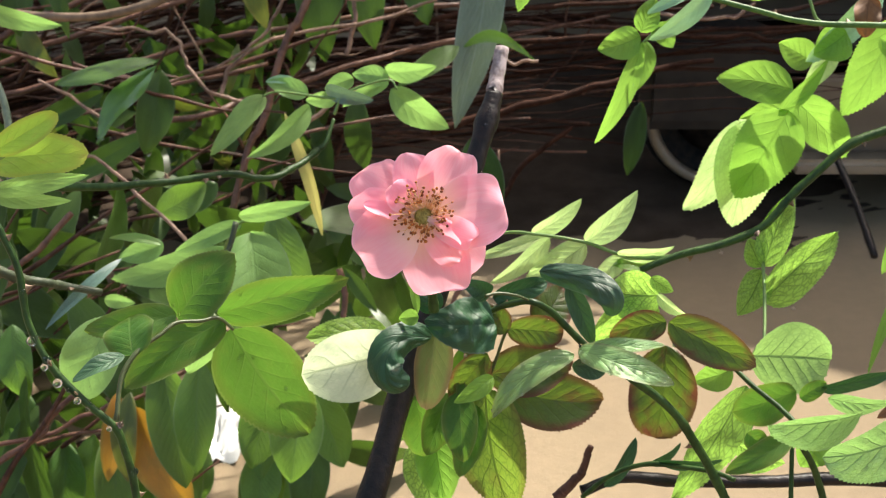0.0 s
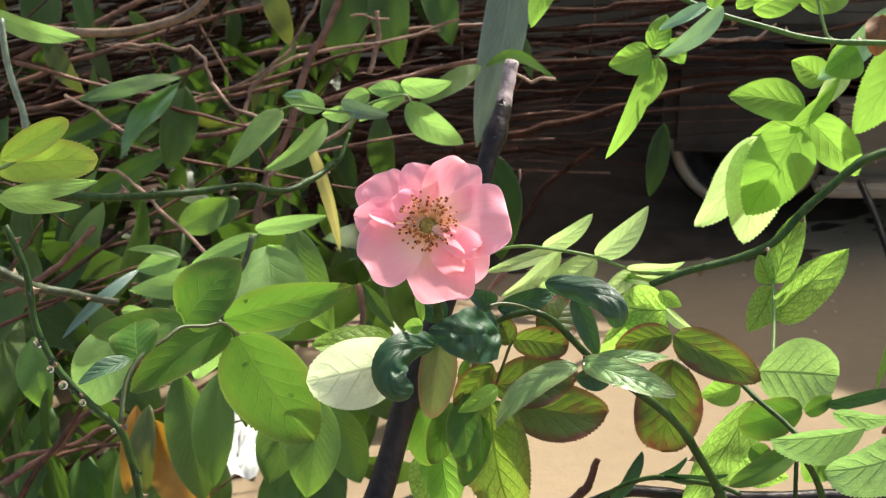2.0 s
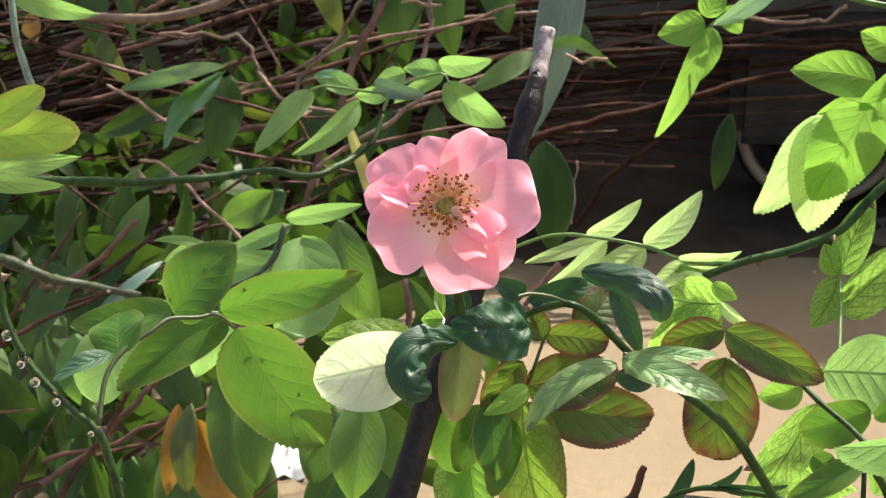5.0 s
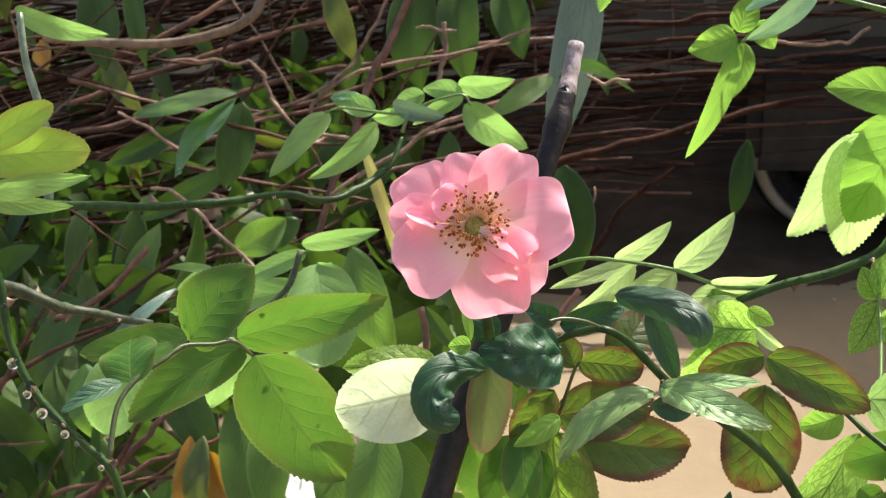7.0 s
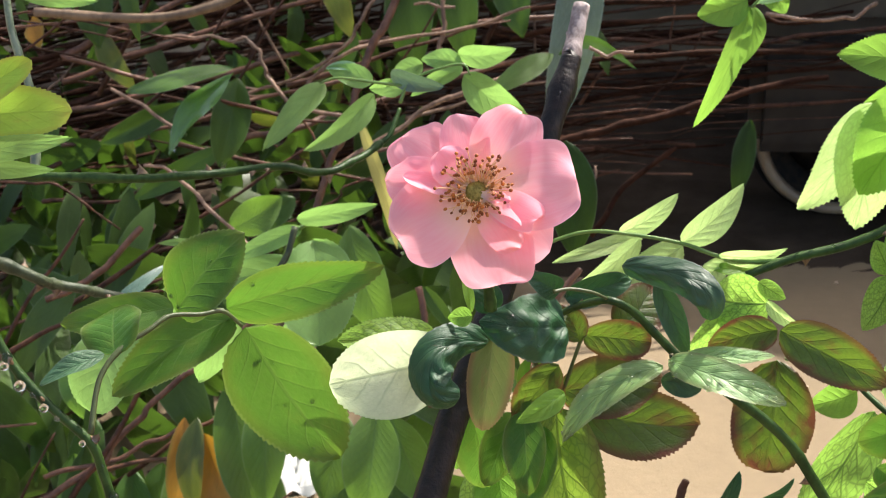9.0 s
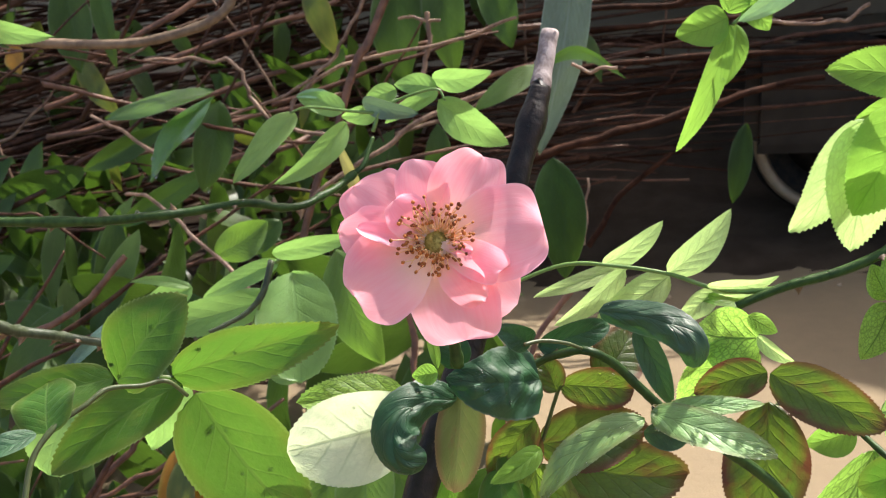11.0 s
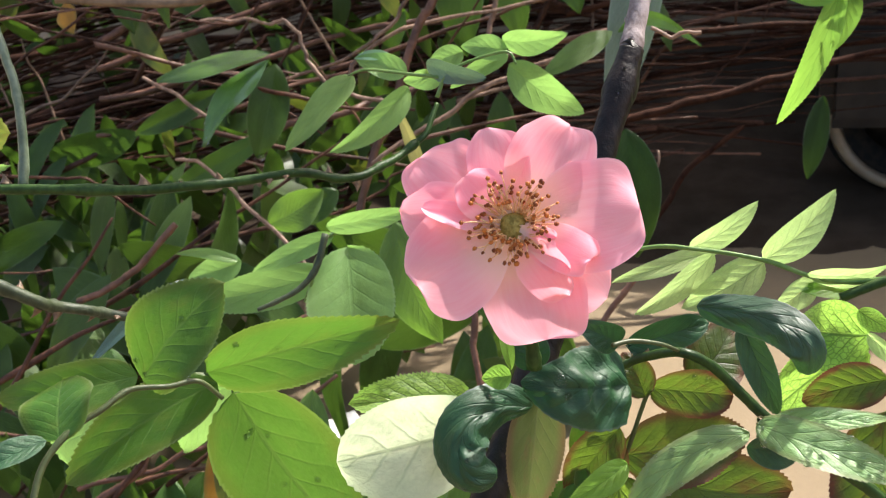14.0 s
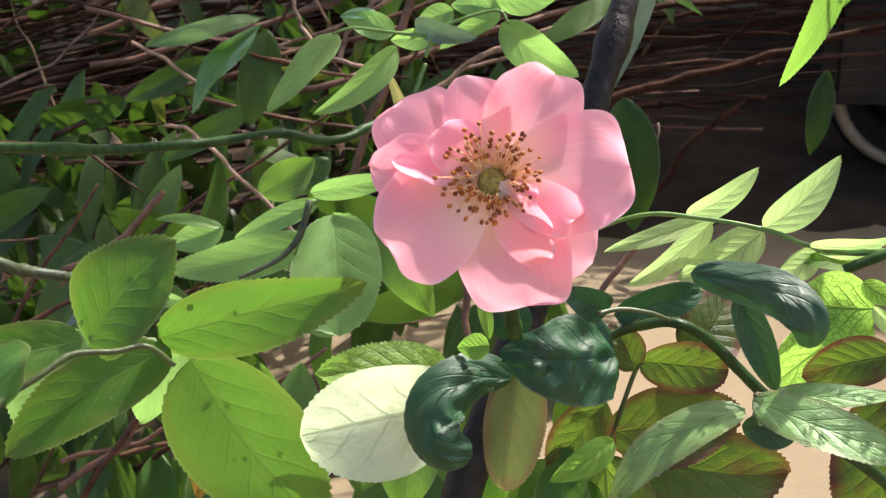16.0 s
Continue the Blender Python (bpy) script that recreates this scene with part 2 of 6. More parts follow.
def bark_material(name, low, high, scale, rough=0.55, spec=0.4, relief=0.4, stretch=0.6):
    m, nodes, links, bsdf = material(name)
    g = nodes.new("ShaderNodeTexCoord")
    mp = nodes.new("ShaderNodeMapping")
    mp.inputs["Scale"].default_value = (1, 1, stretch)
    links.new(g.outputs["Object"], mp.inputs["Vector"])
    a = noise_node(nodes, links, scale, 5.0, g.outputs["Object"], 0.65)
    b = noise_node(nodes, links, scale * 5, 3.0, mp.outputs[0])
    f = math_node(nodes, links, "ADD", math_node(nodes, links, "MULTIPLY", a, 0.65), math_node(nodes, links, "MULTIPLY", b, 0.35))
    links.new(mix_node(nodes, links, ramp_node(nodes, links, f, 0.35, 0.65), low, high), bsdf.inputs["Base Color"])
    bsdf.inputs["Roughness"].default_value = rough
    bsdf.inputs["Specular IOR Level"].default_value = spec
    bump = nodes.new("ShaderNodeBump")
    bump.inputs["Strength"].default_value = relief
    bump.inputs["Distance"].default_value = 0.003
    links.new(f, bump.inputs["Height"])
    links.new(bump.outputs[0], bsdf.inputs["Normal"])
    return m


STEMS = {
    "green": bark_material("green_cane", (0.010, 0.028, 0.004), (0.034, 0.070, 0.013), 60, 0.45, 0.22, 0.35),
    "lime": bark_material("young_shoot", (0.085, 0.16, 0.03), (0.15, 0.24, 0.055), 60, 0.4, 0.5, 0.15),
    "dark": bark_material("old_dark_cane", (0.0035, 0.0025, 0.0022), (0.018, 0.0110, 0.0085), 55, 0.48, 0.25, 0.6),
    "grey": bark_material("grey_green_cane", (0.018, 0.028, 0.012), (0.062, 0.075, 0.038), 60, 0.5, 0.35, 0.6),
    "shoot": bark_material("green_shoot", (0.040, 0.095, 0.016), (0.085, 0.165, 0.034), 60, 0.5, 0.25, 0.3),
    "pale": bark_material("pale_grey_shoot", (0.075, 0.10, 0.055), (0.19, 0.23, 0.15), 60, 0.4, 0.5, 0.4),
    "red": bark_material("red_petiole", (0.040, 0.045, 0.015), (0.066, 0.088, 0.026), 80, 0.45, 0.4, 0.2),
    "twig": bark_material("brown_twig", (0.12, 0.066, 0.044), (0.33, 0.20, 0.135), 45, 0.6, 0.4, 0.4),
    "brown": bark_material("red_brown_stem", (0.070, 0.029, 0.017), (0.20, 0.090, 0.053), 30, 0.55, 0.45, 0.4),
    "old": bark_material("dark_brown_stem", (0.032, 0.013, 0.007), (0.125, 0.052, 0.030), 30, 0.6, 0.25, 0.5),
    # Darker copy of the stem brown: the shade far back is in its colour.
    "shade_dark": bark_material("shade_dark_stem", (0.018, 0.007, 0.004), (0.058, 0.023, 0.013), 30, 0.8, 0.1, 0.5),
    "tan": bark_material("tan_stem", (0.10, 0.062, 0.036), (0.22, 0.145, 0.088), 30, 0.55, 0.45, 0.3),
    "thorn": bark_material("thorn", (0.10, 0.05, 0.03), (0.22, 0.15, 0.08), 200, 0.5, 0.4, 0.1),
    "cut": bark_material("cut_wood", (0.13, 0.095, 0.088), (0.36, 0.30, 0.29), 90, 0.75, 0.2, 0.4),
}


# ---- shapes ----
WORLD_AT = {}
TOWARDS = Vector((0.0, -0.906, 0.423))
HANG = Vector((0.0, -0.97, 0.24)).normalized()


def place(name, data, mat=None, parent=None, at=(0, 0, 0), label=""):
    """Links data as an object whose origin is at the world place `at`, under parent if one is given."""
    ob = new(name, data)
    at = Vector(at)
    WORLD_AT[ob.name] = at
    if parent is not None:
        ob.parent = parent
        ob.location = at - WORLD_AT[parent.name]
    else:
        ob.location = at
    if mat is not None and not data.materials:
        data.materials.append(mat)
    return tagged(ob, label) if label else ob


def mesh_of(name, verts, faces, uvs=None, smooth=True):
    me = bpy.data.meshes.new(name)
    me.from_pydata([tuple(v) for v in verts], [], faces)
    if uvs is not None:
        layer = me.uv_layers.new(name="UVMap")
        flat = np.array([uvs[i] for f in faces for i in f], dtype=np.float32)
        layer.data.foreach_set("uv", flat.ravel())
    if smooth:
        me.polygons.foreach_set("use_smooth", [True] * len(me.polygons))
    me.update()
    return me


def blade(length, width, form="rose", teeth=0.06, fold=0.15, droop=0.5, wave=0.05, rows=26, cols=3, seed=0, lean=None, quilt=0.0):
    """A leaf blade along +y, facing +z: margin with teeth, folded along its midrib and bent over."""
    rng = random.Random(seed)
    a = droop if abs(droop) > 0.02 else 0.02
    arc = length * (a / 2) / math.sin(a / 2)
    p1, p2, p3 = rng.random() * 6, rng.random() * 6, 5 + 4 * rng.random()
    verts, uvs, faces = [], [], []
    lean = rng.uniform(-0.05, 0.05) if lean is None else lean
    for i in range(rows + 1):
        s = i / rows
        if form == "rose":
            w = (s ** 0.45) * ((1 - s) ** 0.70) / 0.463
        elif form == "point":
            w = (s ** 0.50) * ((1 - s) ** 0.88) / 0.417
        elif form == "round":
            w = (s ** 0.5) * ((1 - s) ** 0.5) / 0.5
        else:
            w = (s ** 0.75) * ((1 - s) ** 0.85) / 0.332
        w = max(w, 0.012) * width / 2
        cy = arc * math.sin(a * s) / a
        cz = arc * (1 - math.cos(a * s)) / a
        # the chord runs along +y, the blade bulges to +z
        c, t = math.cos(a / 2), math.sin(a / 2)
        y0, z0 = cy * c + cz * t, -(cz * c - cy * t)
        for j in range(-cols, cols + 1):
            u = j / cols
            edge = abs(j) == cols
            tooth = edge and i % 2 and 0 < i < rows - 1
            x = w * u + (math.copysign(rng.uniform(0.55, 1.25) * teeth * min(width, 0.45 * length) * 0.42 * (0.4 + 0.6 * math.sin(math.pi * s)), u) if tooth else 0)
            dy = 0.9 * length / rows if tooth and teeth else 0.0
            z = fold * abs(x) + wave * width * (u * u) * math.sin(p3 * s + p1 + (1.7 if j > 0 else 0)) + 0.25 * wave * width * math.sin(9 * s + p2) * abs(u)
            # the flesh bulges between the side veins
            z += quilt * width * math.cos(2 * math.pi * (6.5 * s - 1.95 * abs(u) ** 0.85 + 0.25)) * math.sin(math.pi * s) * (1 - u ** 4) * min(1.0, 4 * abs(u))
            verts.append((x + lean * length * math.sin(math.pi * s), y0 + dy, z0 + z))
            uvs.append((0.5 + 0.5 * u, s))
    n = 2 * cols + 1
    for i in range(rows):
        for j in range(n - 1):
            q = i * n + j
            faces.append((q, q + 1, q + n + 1, q + n))
    return verts, faces, uvs


def facing(axis, turn):
    """The turn of a blade whose midrib runs along axis, turned about it away from the open side of the bush."""
    axis = Vector(axis).normalized()
    nrm = HANG - HANG.dot(axis) * axis
    nrm = (Matrix.Rotation(radians(turn), 3, axis) @ nrm).normalized()
    across = axis.cross(nrm)
    return Matrix((across, axis, nrm)).transposed()


LEAF_SEED = [0]
QUILT = {"net": 0.010, "ghost": 0.012, "mint": 0.013, "deep": 0.014, "veined": 0.007, "red": 0.008, "mid": 0.0025, "dark": 0.012, "silver": 0.008, "pale": 0.008, "lime": 0.006, "fresh": 0.005}


def leaf(parent, tone, base, tip, width, turn=0, fold=0.26, droop=0.5, form="rose", teeth=0.055, wave=0.05, name="leaflet", rows=56, label="", lean=None):
    LEAF_SEED[0] += 1
    base, tip = Vector(base), Vector(tip)
    v, f, uv = blade((tip - base).length, width, form, teeth * (1.4 if tone == "lime" else 1.0), fold, droop, wave, rows, 5, LEAF_SEED[0], lean, QUILT.get(tone, 0.0) if teeth else 0.0)
    r = facing(tip - base, turn)
    me = mesh_of(name, [r @ Vector(p) for p in v], f, uv)
    return place(name, me, TONES[tone], parent, base, label)


def curled_leaf(parent, tone, points, width, bulge=0.5, ribs=6.0, label="", foot=0.42, point=0.42, tilt=0.0):
    """A crumpled blade whose midrib follows the points, arched across and pleated along its side veins."""
    LEAF_SEED[0] += 1
    seed = LEAF_SEED[0]
    at = Vector(points[0])
    path = smooth_path(points, 9)
    n, cols = len(path), 8
    v, uv, f = [], [], []
    for i, p in enumerate(path):
        s = i / (n - 1)
        d = (path[min(i + 1, n - 1)] - path[max(i - 1, 0)]).normalized()
        face = HANG + Vector((0, 0, tilt))
        nrm = (face - face.dot(d) * d).normalized()
        across = d.cross(nrm)
        peak = foot / (foot + point)
        w = max(0.02, s ** foot * (1 - s) ** point / (peak ** foot * (1 - peak) ** point)) * width / 2
        for j in range(-cols, cols + 1):
            u = j / cols
            pleat = math.cos(2 * math.pi * (ribs * s - 0.3 * ribs * abs(u)))
            q = p - at + across * (w * u * (1.03 if abs(j) == cols and i % 2 else 1.0))
            crumple = noise.noise(Vector((s * 7, u * 2.2, seed * 3.7)))
            q += nrm * (bulge * w * (1 - abs(u) ** 1.6) + 0.03 * w * pleat * min(1.0, 3 * abs(u)) + 0.24 * w * crumple - 0.10 * w * math.exp(-(u * 9) ** 2))
            v.append(q)
            uv.append((0.5 + 0.5 * u, s))
    k = 2 * cols + 1
    for i in range(n - 1):
        f += [(i * k + j, i * k + j + 1, (i + 1) * k + j + 1, (i + 1) * k + j) for j in range(k - 1)]
    return place("leaflet", mesh_of("leaflet", v, f, uv), TONES[tone], parent, at, label)


def smooth_path(points, steps=6):
    """Catmull-Rom through the points."""
    p = [Vector(q) for q in points]
    p = [2 * p[0] - p[1]] + p + [2 * p[-1] - p[-2]]
    out = []
    for i in range(1, len(p) - 2):
        for k in range(steps):
            t = k / steps
            a, b, c, d = p[i - 1], p[i], p[i + 1], p[i + 2]
            out.append(0.5 * (2 * b + (c - a) * t + (2 * a - 5 * b + 4 * c - d) * t * t + (3 * b - a - 3 * c + d) * t ** 3))
    return out + [p[-2]]


def tube(points, r0, r1, sides=8, rough=0.06, steps=6, seed=0, knots=0.0):
    """A tapering stem through the points, uneven, with capped ends."""
    rng = random.Random(seed)
    pts = smooth_path(points, steps)
    n = len(pts)
    verts, faces = [], []
    ref = Vector((0.3, -0.8, 0.5)).normalized()
    for i, p in enumerate(pts):
        d = (pts[min(i + 1, n - 1)] - pts[max(i - 1, 0)]).normalized()
        a = d.cross(ref).normalized()
        b = a.cross(d)
        r = r0 + (r1 - r0) * i / max(1, n - 1)
        if knots:
            r *= 1 + 1.3 * knots * max(0.0, math.sin(0.83 * i + seed) * math.sin(0.31 * i + 2.1 * seed)) ** 2
        for k in range(sides):
            g = 2 * math.pi * k / sides
            rr = r * (1 + rng.uniform(-rough, rough))
            verts.append(p + rr * (math.cos(g) * a + math.sin(g) * b))
    for i in range(n - 1):
        for k in range(sides):
            q, w = i * sides, (k + 1) % sides
            faces.append((q + k, q + w, q + sides + w, q + sides + k))
    faces.append(tuple(range(sides))[::-1])
    faces.append(tuple((n - 1) * sides + k for k in range(sides)))
    return verts, faces


def thorn_mesh(length, width):
    """A hooked thorn along +z on a broad foot."""
    v, f = [], []
    for i in range(5):
        s = i / 5
        for k in range(6):
            g = math.pi * k / 3
            v.append((width * (1 - s) ** 1.3 * math.cos(g) - length * 0.35 * s * s, 0.45 * width * (1 - s) ** 1.3 * math.sin(g), length * s))
    v.append((-length * 0.42, 0, length))
    for i in range(4):
        f += [(i * 6 + k, i * 6 + (k + 1) % 6, i * 6 + 6 + (k + 1) % 6, i * 6 + 6 + k) for k in range(6)]
    f += [(24 + k, 24 + (k + 1) % 6, 30) for k in range(6)]
    return mesh_of("thorn", v, f)


def add_thorns(parent, points, d0, d1, count, seed):
    rng = random.Random(seed)
    me = thorn_mesh(0.0058, 0.0032)
    me.materials.append(STEMS["thorn"])
    pts = smooth_path(points, 8)
    run = [0.0]
    for a, b in zip(pts, pts[1:]):
        run.append(run[-1] + (b - a).length)
    for n in range(count):
        goal = (n + rng.uniform(0.2, 0.8)) / count * run[-1]
        i = min(len(pts) - 2, max(k for k, r in enumerate(run) if r <= goal))
        d = (pts[i + 1] - pts[i]).normalized()
        g = rng.choice((90, 90, 270, 270, 40, 230, 180)) + rng.uniform(-25, 25)
        out = (Matrix.Rotation(radians(g), 3, d) @ TOWARDS.cross(d).cross(d).normalized())
        r = (d0 + (d1 - d0) * i / len(pts)) / 2
        ob = place("thorn", me, None, parent, pts[i] + out * r)
        x = d
        y = out.cross(x)
        ob.rotation_mode = "QUATERNION"
        ob.rotation_quaternion = Matrix((x, y, out)).transposed().to_quaternion()
        s = rng.uniform(0.6, 1.15) * min(1.2, max(0.6, 180 * d0))
        ob.scale = (s, s, s)


def kinked(points, seed):
    """The same line with small bends between its points, as woody twigs have."""
    rng = random.Random(seed)
    pts = [Vector(p) for p in points]
    out = [pts[0]]
    for a, c in zip(pts, pts[1:]):
        le = (c - a).length
        for k in (0.36, 0.68):
            out.append(a.lerp(c, k + rng.uniform(-0.1, 0.1)) + Vector((rng.gauss(0, 1), rng.gauss(0, 1), rng.gauss(0, 1))) * min(0.007, 0.022 * le))
        out.append(c)
    return out


def stem(parent, kind, points, d0, d1=None, name="stem", knots=0.12, sides=8, label="", steps=6, thorns=0):
    LEAF_SEED[0] += 1
    if thorns:
        ob = stem(parent, kind, points, d0, d1, name, knots, sides, label, steps)
        add_thorns(ob, [Vector(p) for p in points], d0, d1 or d0, thorns, LEAF_SEED[0])
        return ob
    at = Vector(points[0])
    if kind in ("brown", "old", "shade_dark", "twig"):
        points = kinked(points, LEAF_SEED[0])
    v, f = tube([Vector(p) - at for p in points], d0 / 2, (d1 or d0) / 2, sides, 0.05, steps, LEAF_SEED[0], knots)
    return place(name, mesh_of(name, v, f), STEMS[kind], parent, at, label)


def box_mesh(name, size, bevel=0.0, segments=2):
    bm = bmesh.new()
    bmesh.ops.create_cube(bm, size=1.0)
    bmesh.ops.scale(bm, vec=size, verts=bm.verts)
    if bevel:
        bmesh.ops.bevel(bm, geom=bm.edges[:], offset=bevel, segments=segments, affect="EDGES")
    me = bpy.data.meshes.new(name)
    bm.to_mesh(me)
    bm.free()
    return me



# ---- ground and shade ----
def ground_material():
    m, nodes, links, bsdf = material("sandy_cement")
    g = nodes.new("ShaderNodeTexCoord")
    o = g.outputs["Object"]
    a = noise_node(nodes, links, 1.3, 5.0, o, 0.6)
    b = noise_node(nodes, links, 38.0, 4.0, o, 0.7)
    c = noise_node(nodes, links, 400.0, 2.0, o)
    col = mix_node(nodes, links, ramp_node(nodes, links, a, 0.3, 0.7), (0.202, 0.150, 0.092), (0.254, 0.192, 0.119))
    col = mix_node(nodes, links, ramp_node(nodes, links, b, 0.25, 0.75, 0.0, 0.35), col, (0.174, 0.129, 0.080))
    col = mix_node(nodes, links, ramp_node(nodes, links, b, 0.69, 0.74, 0.0, 0.6), col, (0.14, 0.10, 0.07))
    links.new(col, bsdf.inputs["Base Color"])
    bsdf.inputs["Roughness"].default_value = 0.85
    bsdf.inputs["Specular IOR Level"].default_value = 0.2
    bump = nodes.new("ShaderNodeBump")
    bump.inputs["Strength"].default_value = 0.4
    bump.inputs["Distance"].default_value = 0.004
    links.new(math_node(nodes, links, "ADD", b, math_node(nodes, links, "MULTIPLY", c, 0.5)), bump.inputs["Height"])
    links.new(bump.outputs[0], bsdf.inputs["Normal"])
    return m


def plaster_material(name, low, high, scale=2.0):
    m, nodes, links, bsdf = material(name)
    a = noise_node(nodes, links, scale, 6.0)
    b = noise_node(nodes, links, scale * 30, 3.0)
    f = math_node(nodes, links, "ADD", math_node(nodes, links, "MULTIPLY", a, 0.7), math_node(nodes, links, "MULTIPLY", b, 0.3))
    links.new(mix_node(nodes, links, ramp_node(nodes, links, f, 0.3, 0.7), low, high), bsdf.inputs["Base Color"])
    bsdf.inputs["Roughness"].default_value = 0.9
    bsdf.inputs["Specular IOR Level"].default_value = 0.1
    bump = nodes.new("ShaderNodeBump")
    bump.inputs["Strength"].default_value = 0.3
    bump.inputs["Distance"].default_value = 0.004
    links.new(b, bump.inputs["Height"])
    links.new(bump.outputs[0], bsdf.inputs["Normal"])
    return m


GROUND = ground_material()
# Colour kept very dark to carry the deep shade behind the stems.
SHADE_PLASTER = plaster_material("deep_shade_plaster", (0.028, 0.018, 0.012), (0.050, 0.033, 0.023))


def sheet(half, cells):
    """One ground sheet, gently uneven near the bush, that runs to the horizon."""
    xs = [half * (2 * i / cells - 1) * abs(2 * i / cells - 1) ** 1.5 for i in range(cells + 1)]
    v = [(x, y, 0.004 * noise.noise(Vector((x * 3, y * 3, 0))) if abs(x) < 6 and abs(y) < 6 else 0.0) for y in xs for x in xs]
    n = cells + 1
    f = [(j * n + i, j * n + i + 1, (j + 1) * n + i + 1, (j + 1) * n + i) for j in range(cells) for i in range(cells)]
    return mesh_of("ground", v, f)


tagged(place("ground", sheet(400.0, 60), GROUND), "sandy beige cement yard, partly in sun", "ground", kind="structure")

# dark brown mound standing in for the shade under the shrub and wheels
SHADE_BROWN = plaster_material("shade_brown", (0.034, 0.023, 0.015), (0.066, 0.046, 0.031), 14.0)


def shade_mound(x0, x1, y0, y1, high, cells=44):
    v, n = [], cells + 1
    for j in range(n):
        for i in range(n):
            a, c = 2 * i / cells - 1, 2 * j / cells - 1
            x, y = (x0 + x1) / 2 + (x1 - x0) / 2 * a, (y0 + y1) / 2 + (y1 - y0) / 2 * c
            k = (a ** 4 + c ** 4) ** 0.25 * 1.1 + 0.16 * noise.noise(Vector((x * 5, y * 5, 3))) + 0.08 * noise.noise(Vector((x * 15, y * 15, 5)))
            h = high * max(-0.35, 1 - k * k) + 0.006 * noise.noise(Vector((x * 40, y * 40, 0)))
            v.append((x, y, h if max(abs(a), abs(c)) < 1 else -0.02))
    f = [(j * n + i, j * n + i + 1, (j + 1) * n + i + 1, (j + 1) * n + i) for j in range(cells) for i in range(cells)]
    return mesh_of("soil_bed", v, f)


tagged(place("soil_bed", shade_mound(-1.9, 1.0, 1.80, 3.2, 0.035, 80), SHADE_BROWN), "dark brown mound standing in for shade under shrub and vehicle", "soil", kind="structure")

# Low roof added out of view; its edge draws the yard's shade line.
SHADE_ROOF_TURN = math.atan2(-0.630, 1.0)
SHADE_ROOF_Z = 1.55
along, inward = Vector((math.cos(SHADE_ROOF_TURN), math.sin(SHADE_ROOF_TURN), 0)), Vector((-math.sin(SHADE_ROOF_TURN), math.cos(SHADE_ROOF_TURN), 0))
edge_mid = Vector((0.480, 1.577, 0)) + SHADE_ROOF_Z * Vector((SUN_TO.x / SUN_TO.z, SUN_TO.y / SUN_TO.z, 0))


def slab(name, centre, size, label, kind="structure", mat=SHADE_PLASTER, category=""):
    ob = place(name, box_mesh(name, size, 0.01), mat, None, centre)
    ob.rotation_euler = (0, 0, SHADE_ROOF_TURN)
    return tagged(ob, label, category or name.split("_")[0], kind=kind)


slab("ceiling", edge_mid + inward * 3.0 + Vector((0, 0, SHADE_ROOF_Z + 0.06)), (12.0, 6.0, 0.12), "plain dark slab added out of view to shade the yard")
# Plain walls added to close the place behind the shrub.
slab("wall_back", edge_mid + inward * 5.92 + Vector((0, 0, SHADE_ROOF_Z / 2 - 0.02)), (12.0, 0.16, SHADE_ROOF_Z + 0.04), "plain wall added to close the place, coloured dark for deep shade")
slab("wall_side", edge_mid + inward * 4.4 + along * 5.92 + Vector((0, 0, SHADE_ROOF_Z / 2 - 0.02)), (0.16, 2.86, SHADE_ROOF_Z + 0.04), "plain wall added to close the place, coloured dark for deep shade")
slab("wall_end", edge_mid + inward * 4.4 - along * 5.92 + Vector((0, 0, SHADE_ROOF_Z / 2 - 0.02)), (0.16, 2.86, SHADE_ROOF_Z + 0.04), "plain wall added to close the place, coloured dark for deep shade")

# ---- the rose bush ----
rose = new("rose_bush")
rose.location = (0.0, 0.1, 0.0)
WORLD_AT[rose.name] = Vector(rose.location)
tagged(rose, "rose bush with one open pink flower and wet leaves", "rose bush")
# old cut cane behind the flower
old_cane = stem(rose, "dark", [(-0.0564, -0.0076, 0.6563), (-0.0339, 0.0277, 0.7113), (-0.0212, 0.0551, 0.7493), (-0.0020, 0.0856, 0.7938), (0.0170, 0.1212, 0.8492), (0.0268, 0.1420, 0.8768), (0.0274, 0.1440, 0.8795)], 0.0150, 0.0088, name='cane', label='old blackish cane, wet, pruned off at the top', knots=0.3, sides=12)
stem(rose, "cut", [(0.0266, 0.1415, 0.8762), (0.0292, 0.1530, 0.8860), (0.0322, 0.1644, 0.8984)], 0.0083, 0.0079, name='cut_end', label='pale bare wood of the pruning cut', sides=12)
# green cane with drops beside the flower
stem(rose, "green", [(-0.1822, -0.0491, 0.8904), (-0.1741, -0.0545, 0.8719), (-0.1706, -0.0614, 0.8503), (-0.1615, -0.0667, 0.8322), (-0.1492, -0.0699, 0.8184), (-0.1368, -0.0722, 0.8067), (-0.1333, -0.0738, 0.7963), (-0.1306, -0.0762, 0.7844), (-0.1286, -0.0807, 0.7679), (-0.1273, -0.0880, 0.7454)], 0.0030, 0.0036, name='cane', label='green rose cane with hanging drops', thorns=7)
stem(rose, "red", [(-0.1352, -0.0750, 0.8118), (-0.1343, -0.0625, 0.8254), (-0.1289, -0.0531, 0.8324), (-0.1203, -0.0451, 0.8362), (-0.1145, -0.0381, 0.8382), (-0.1050, -0.0328, 0.8363), (-0.0980, -0.0273, 0.8349), (-0.0924, -0.0245, 0.8277)], 0.0021, 0.0014, name='petiole')
broad_leaf_a = leaf(rose, "mid", (-0.1178, -0.0188, 0.8300), (-0.0911, -0.0126, 0.8591), 0.0275, -20, 0.2, 0.5)
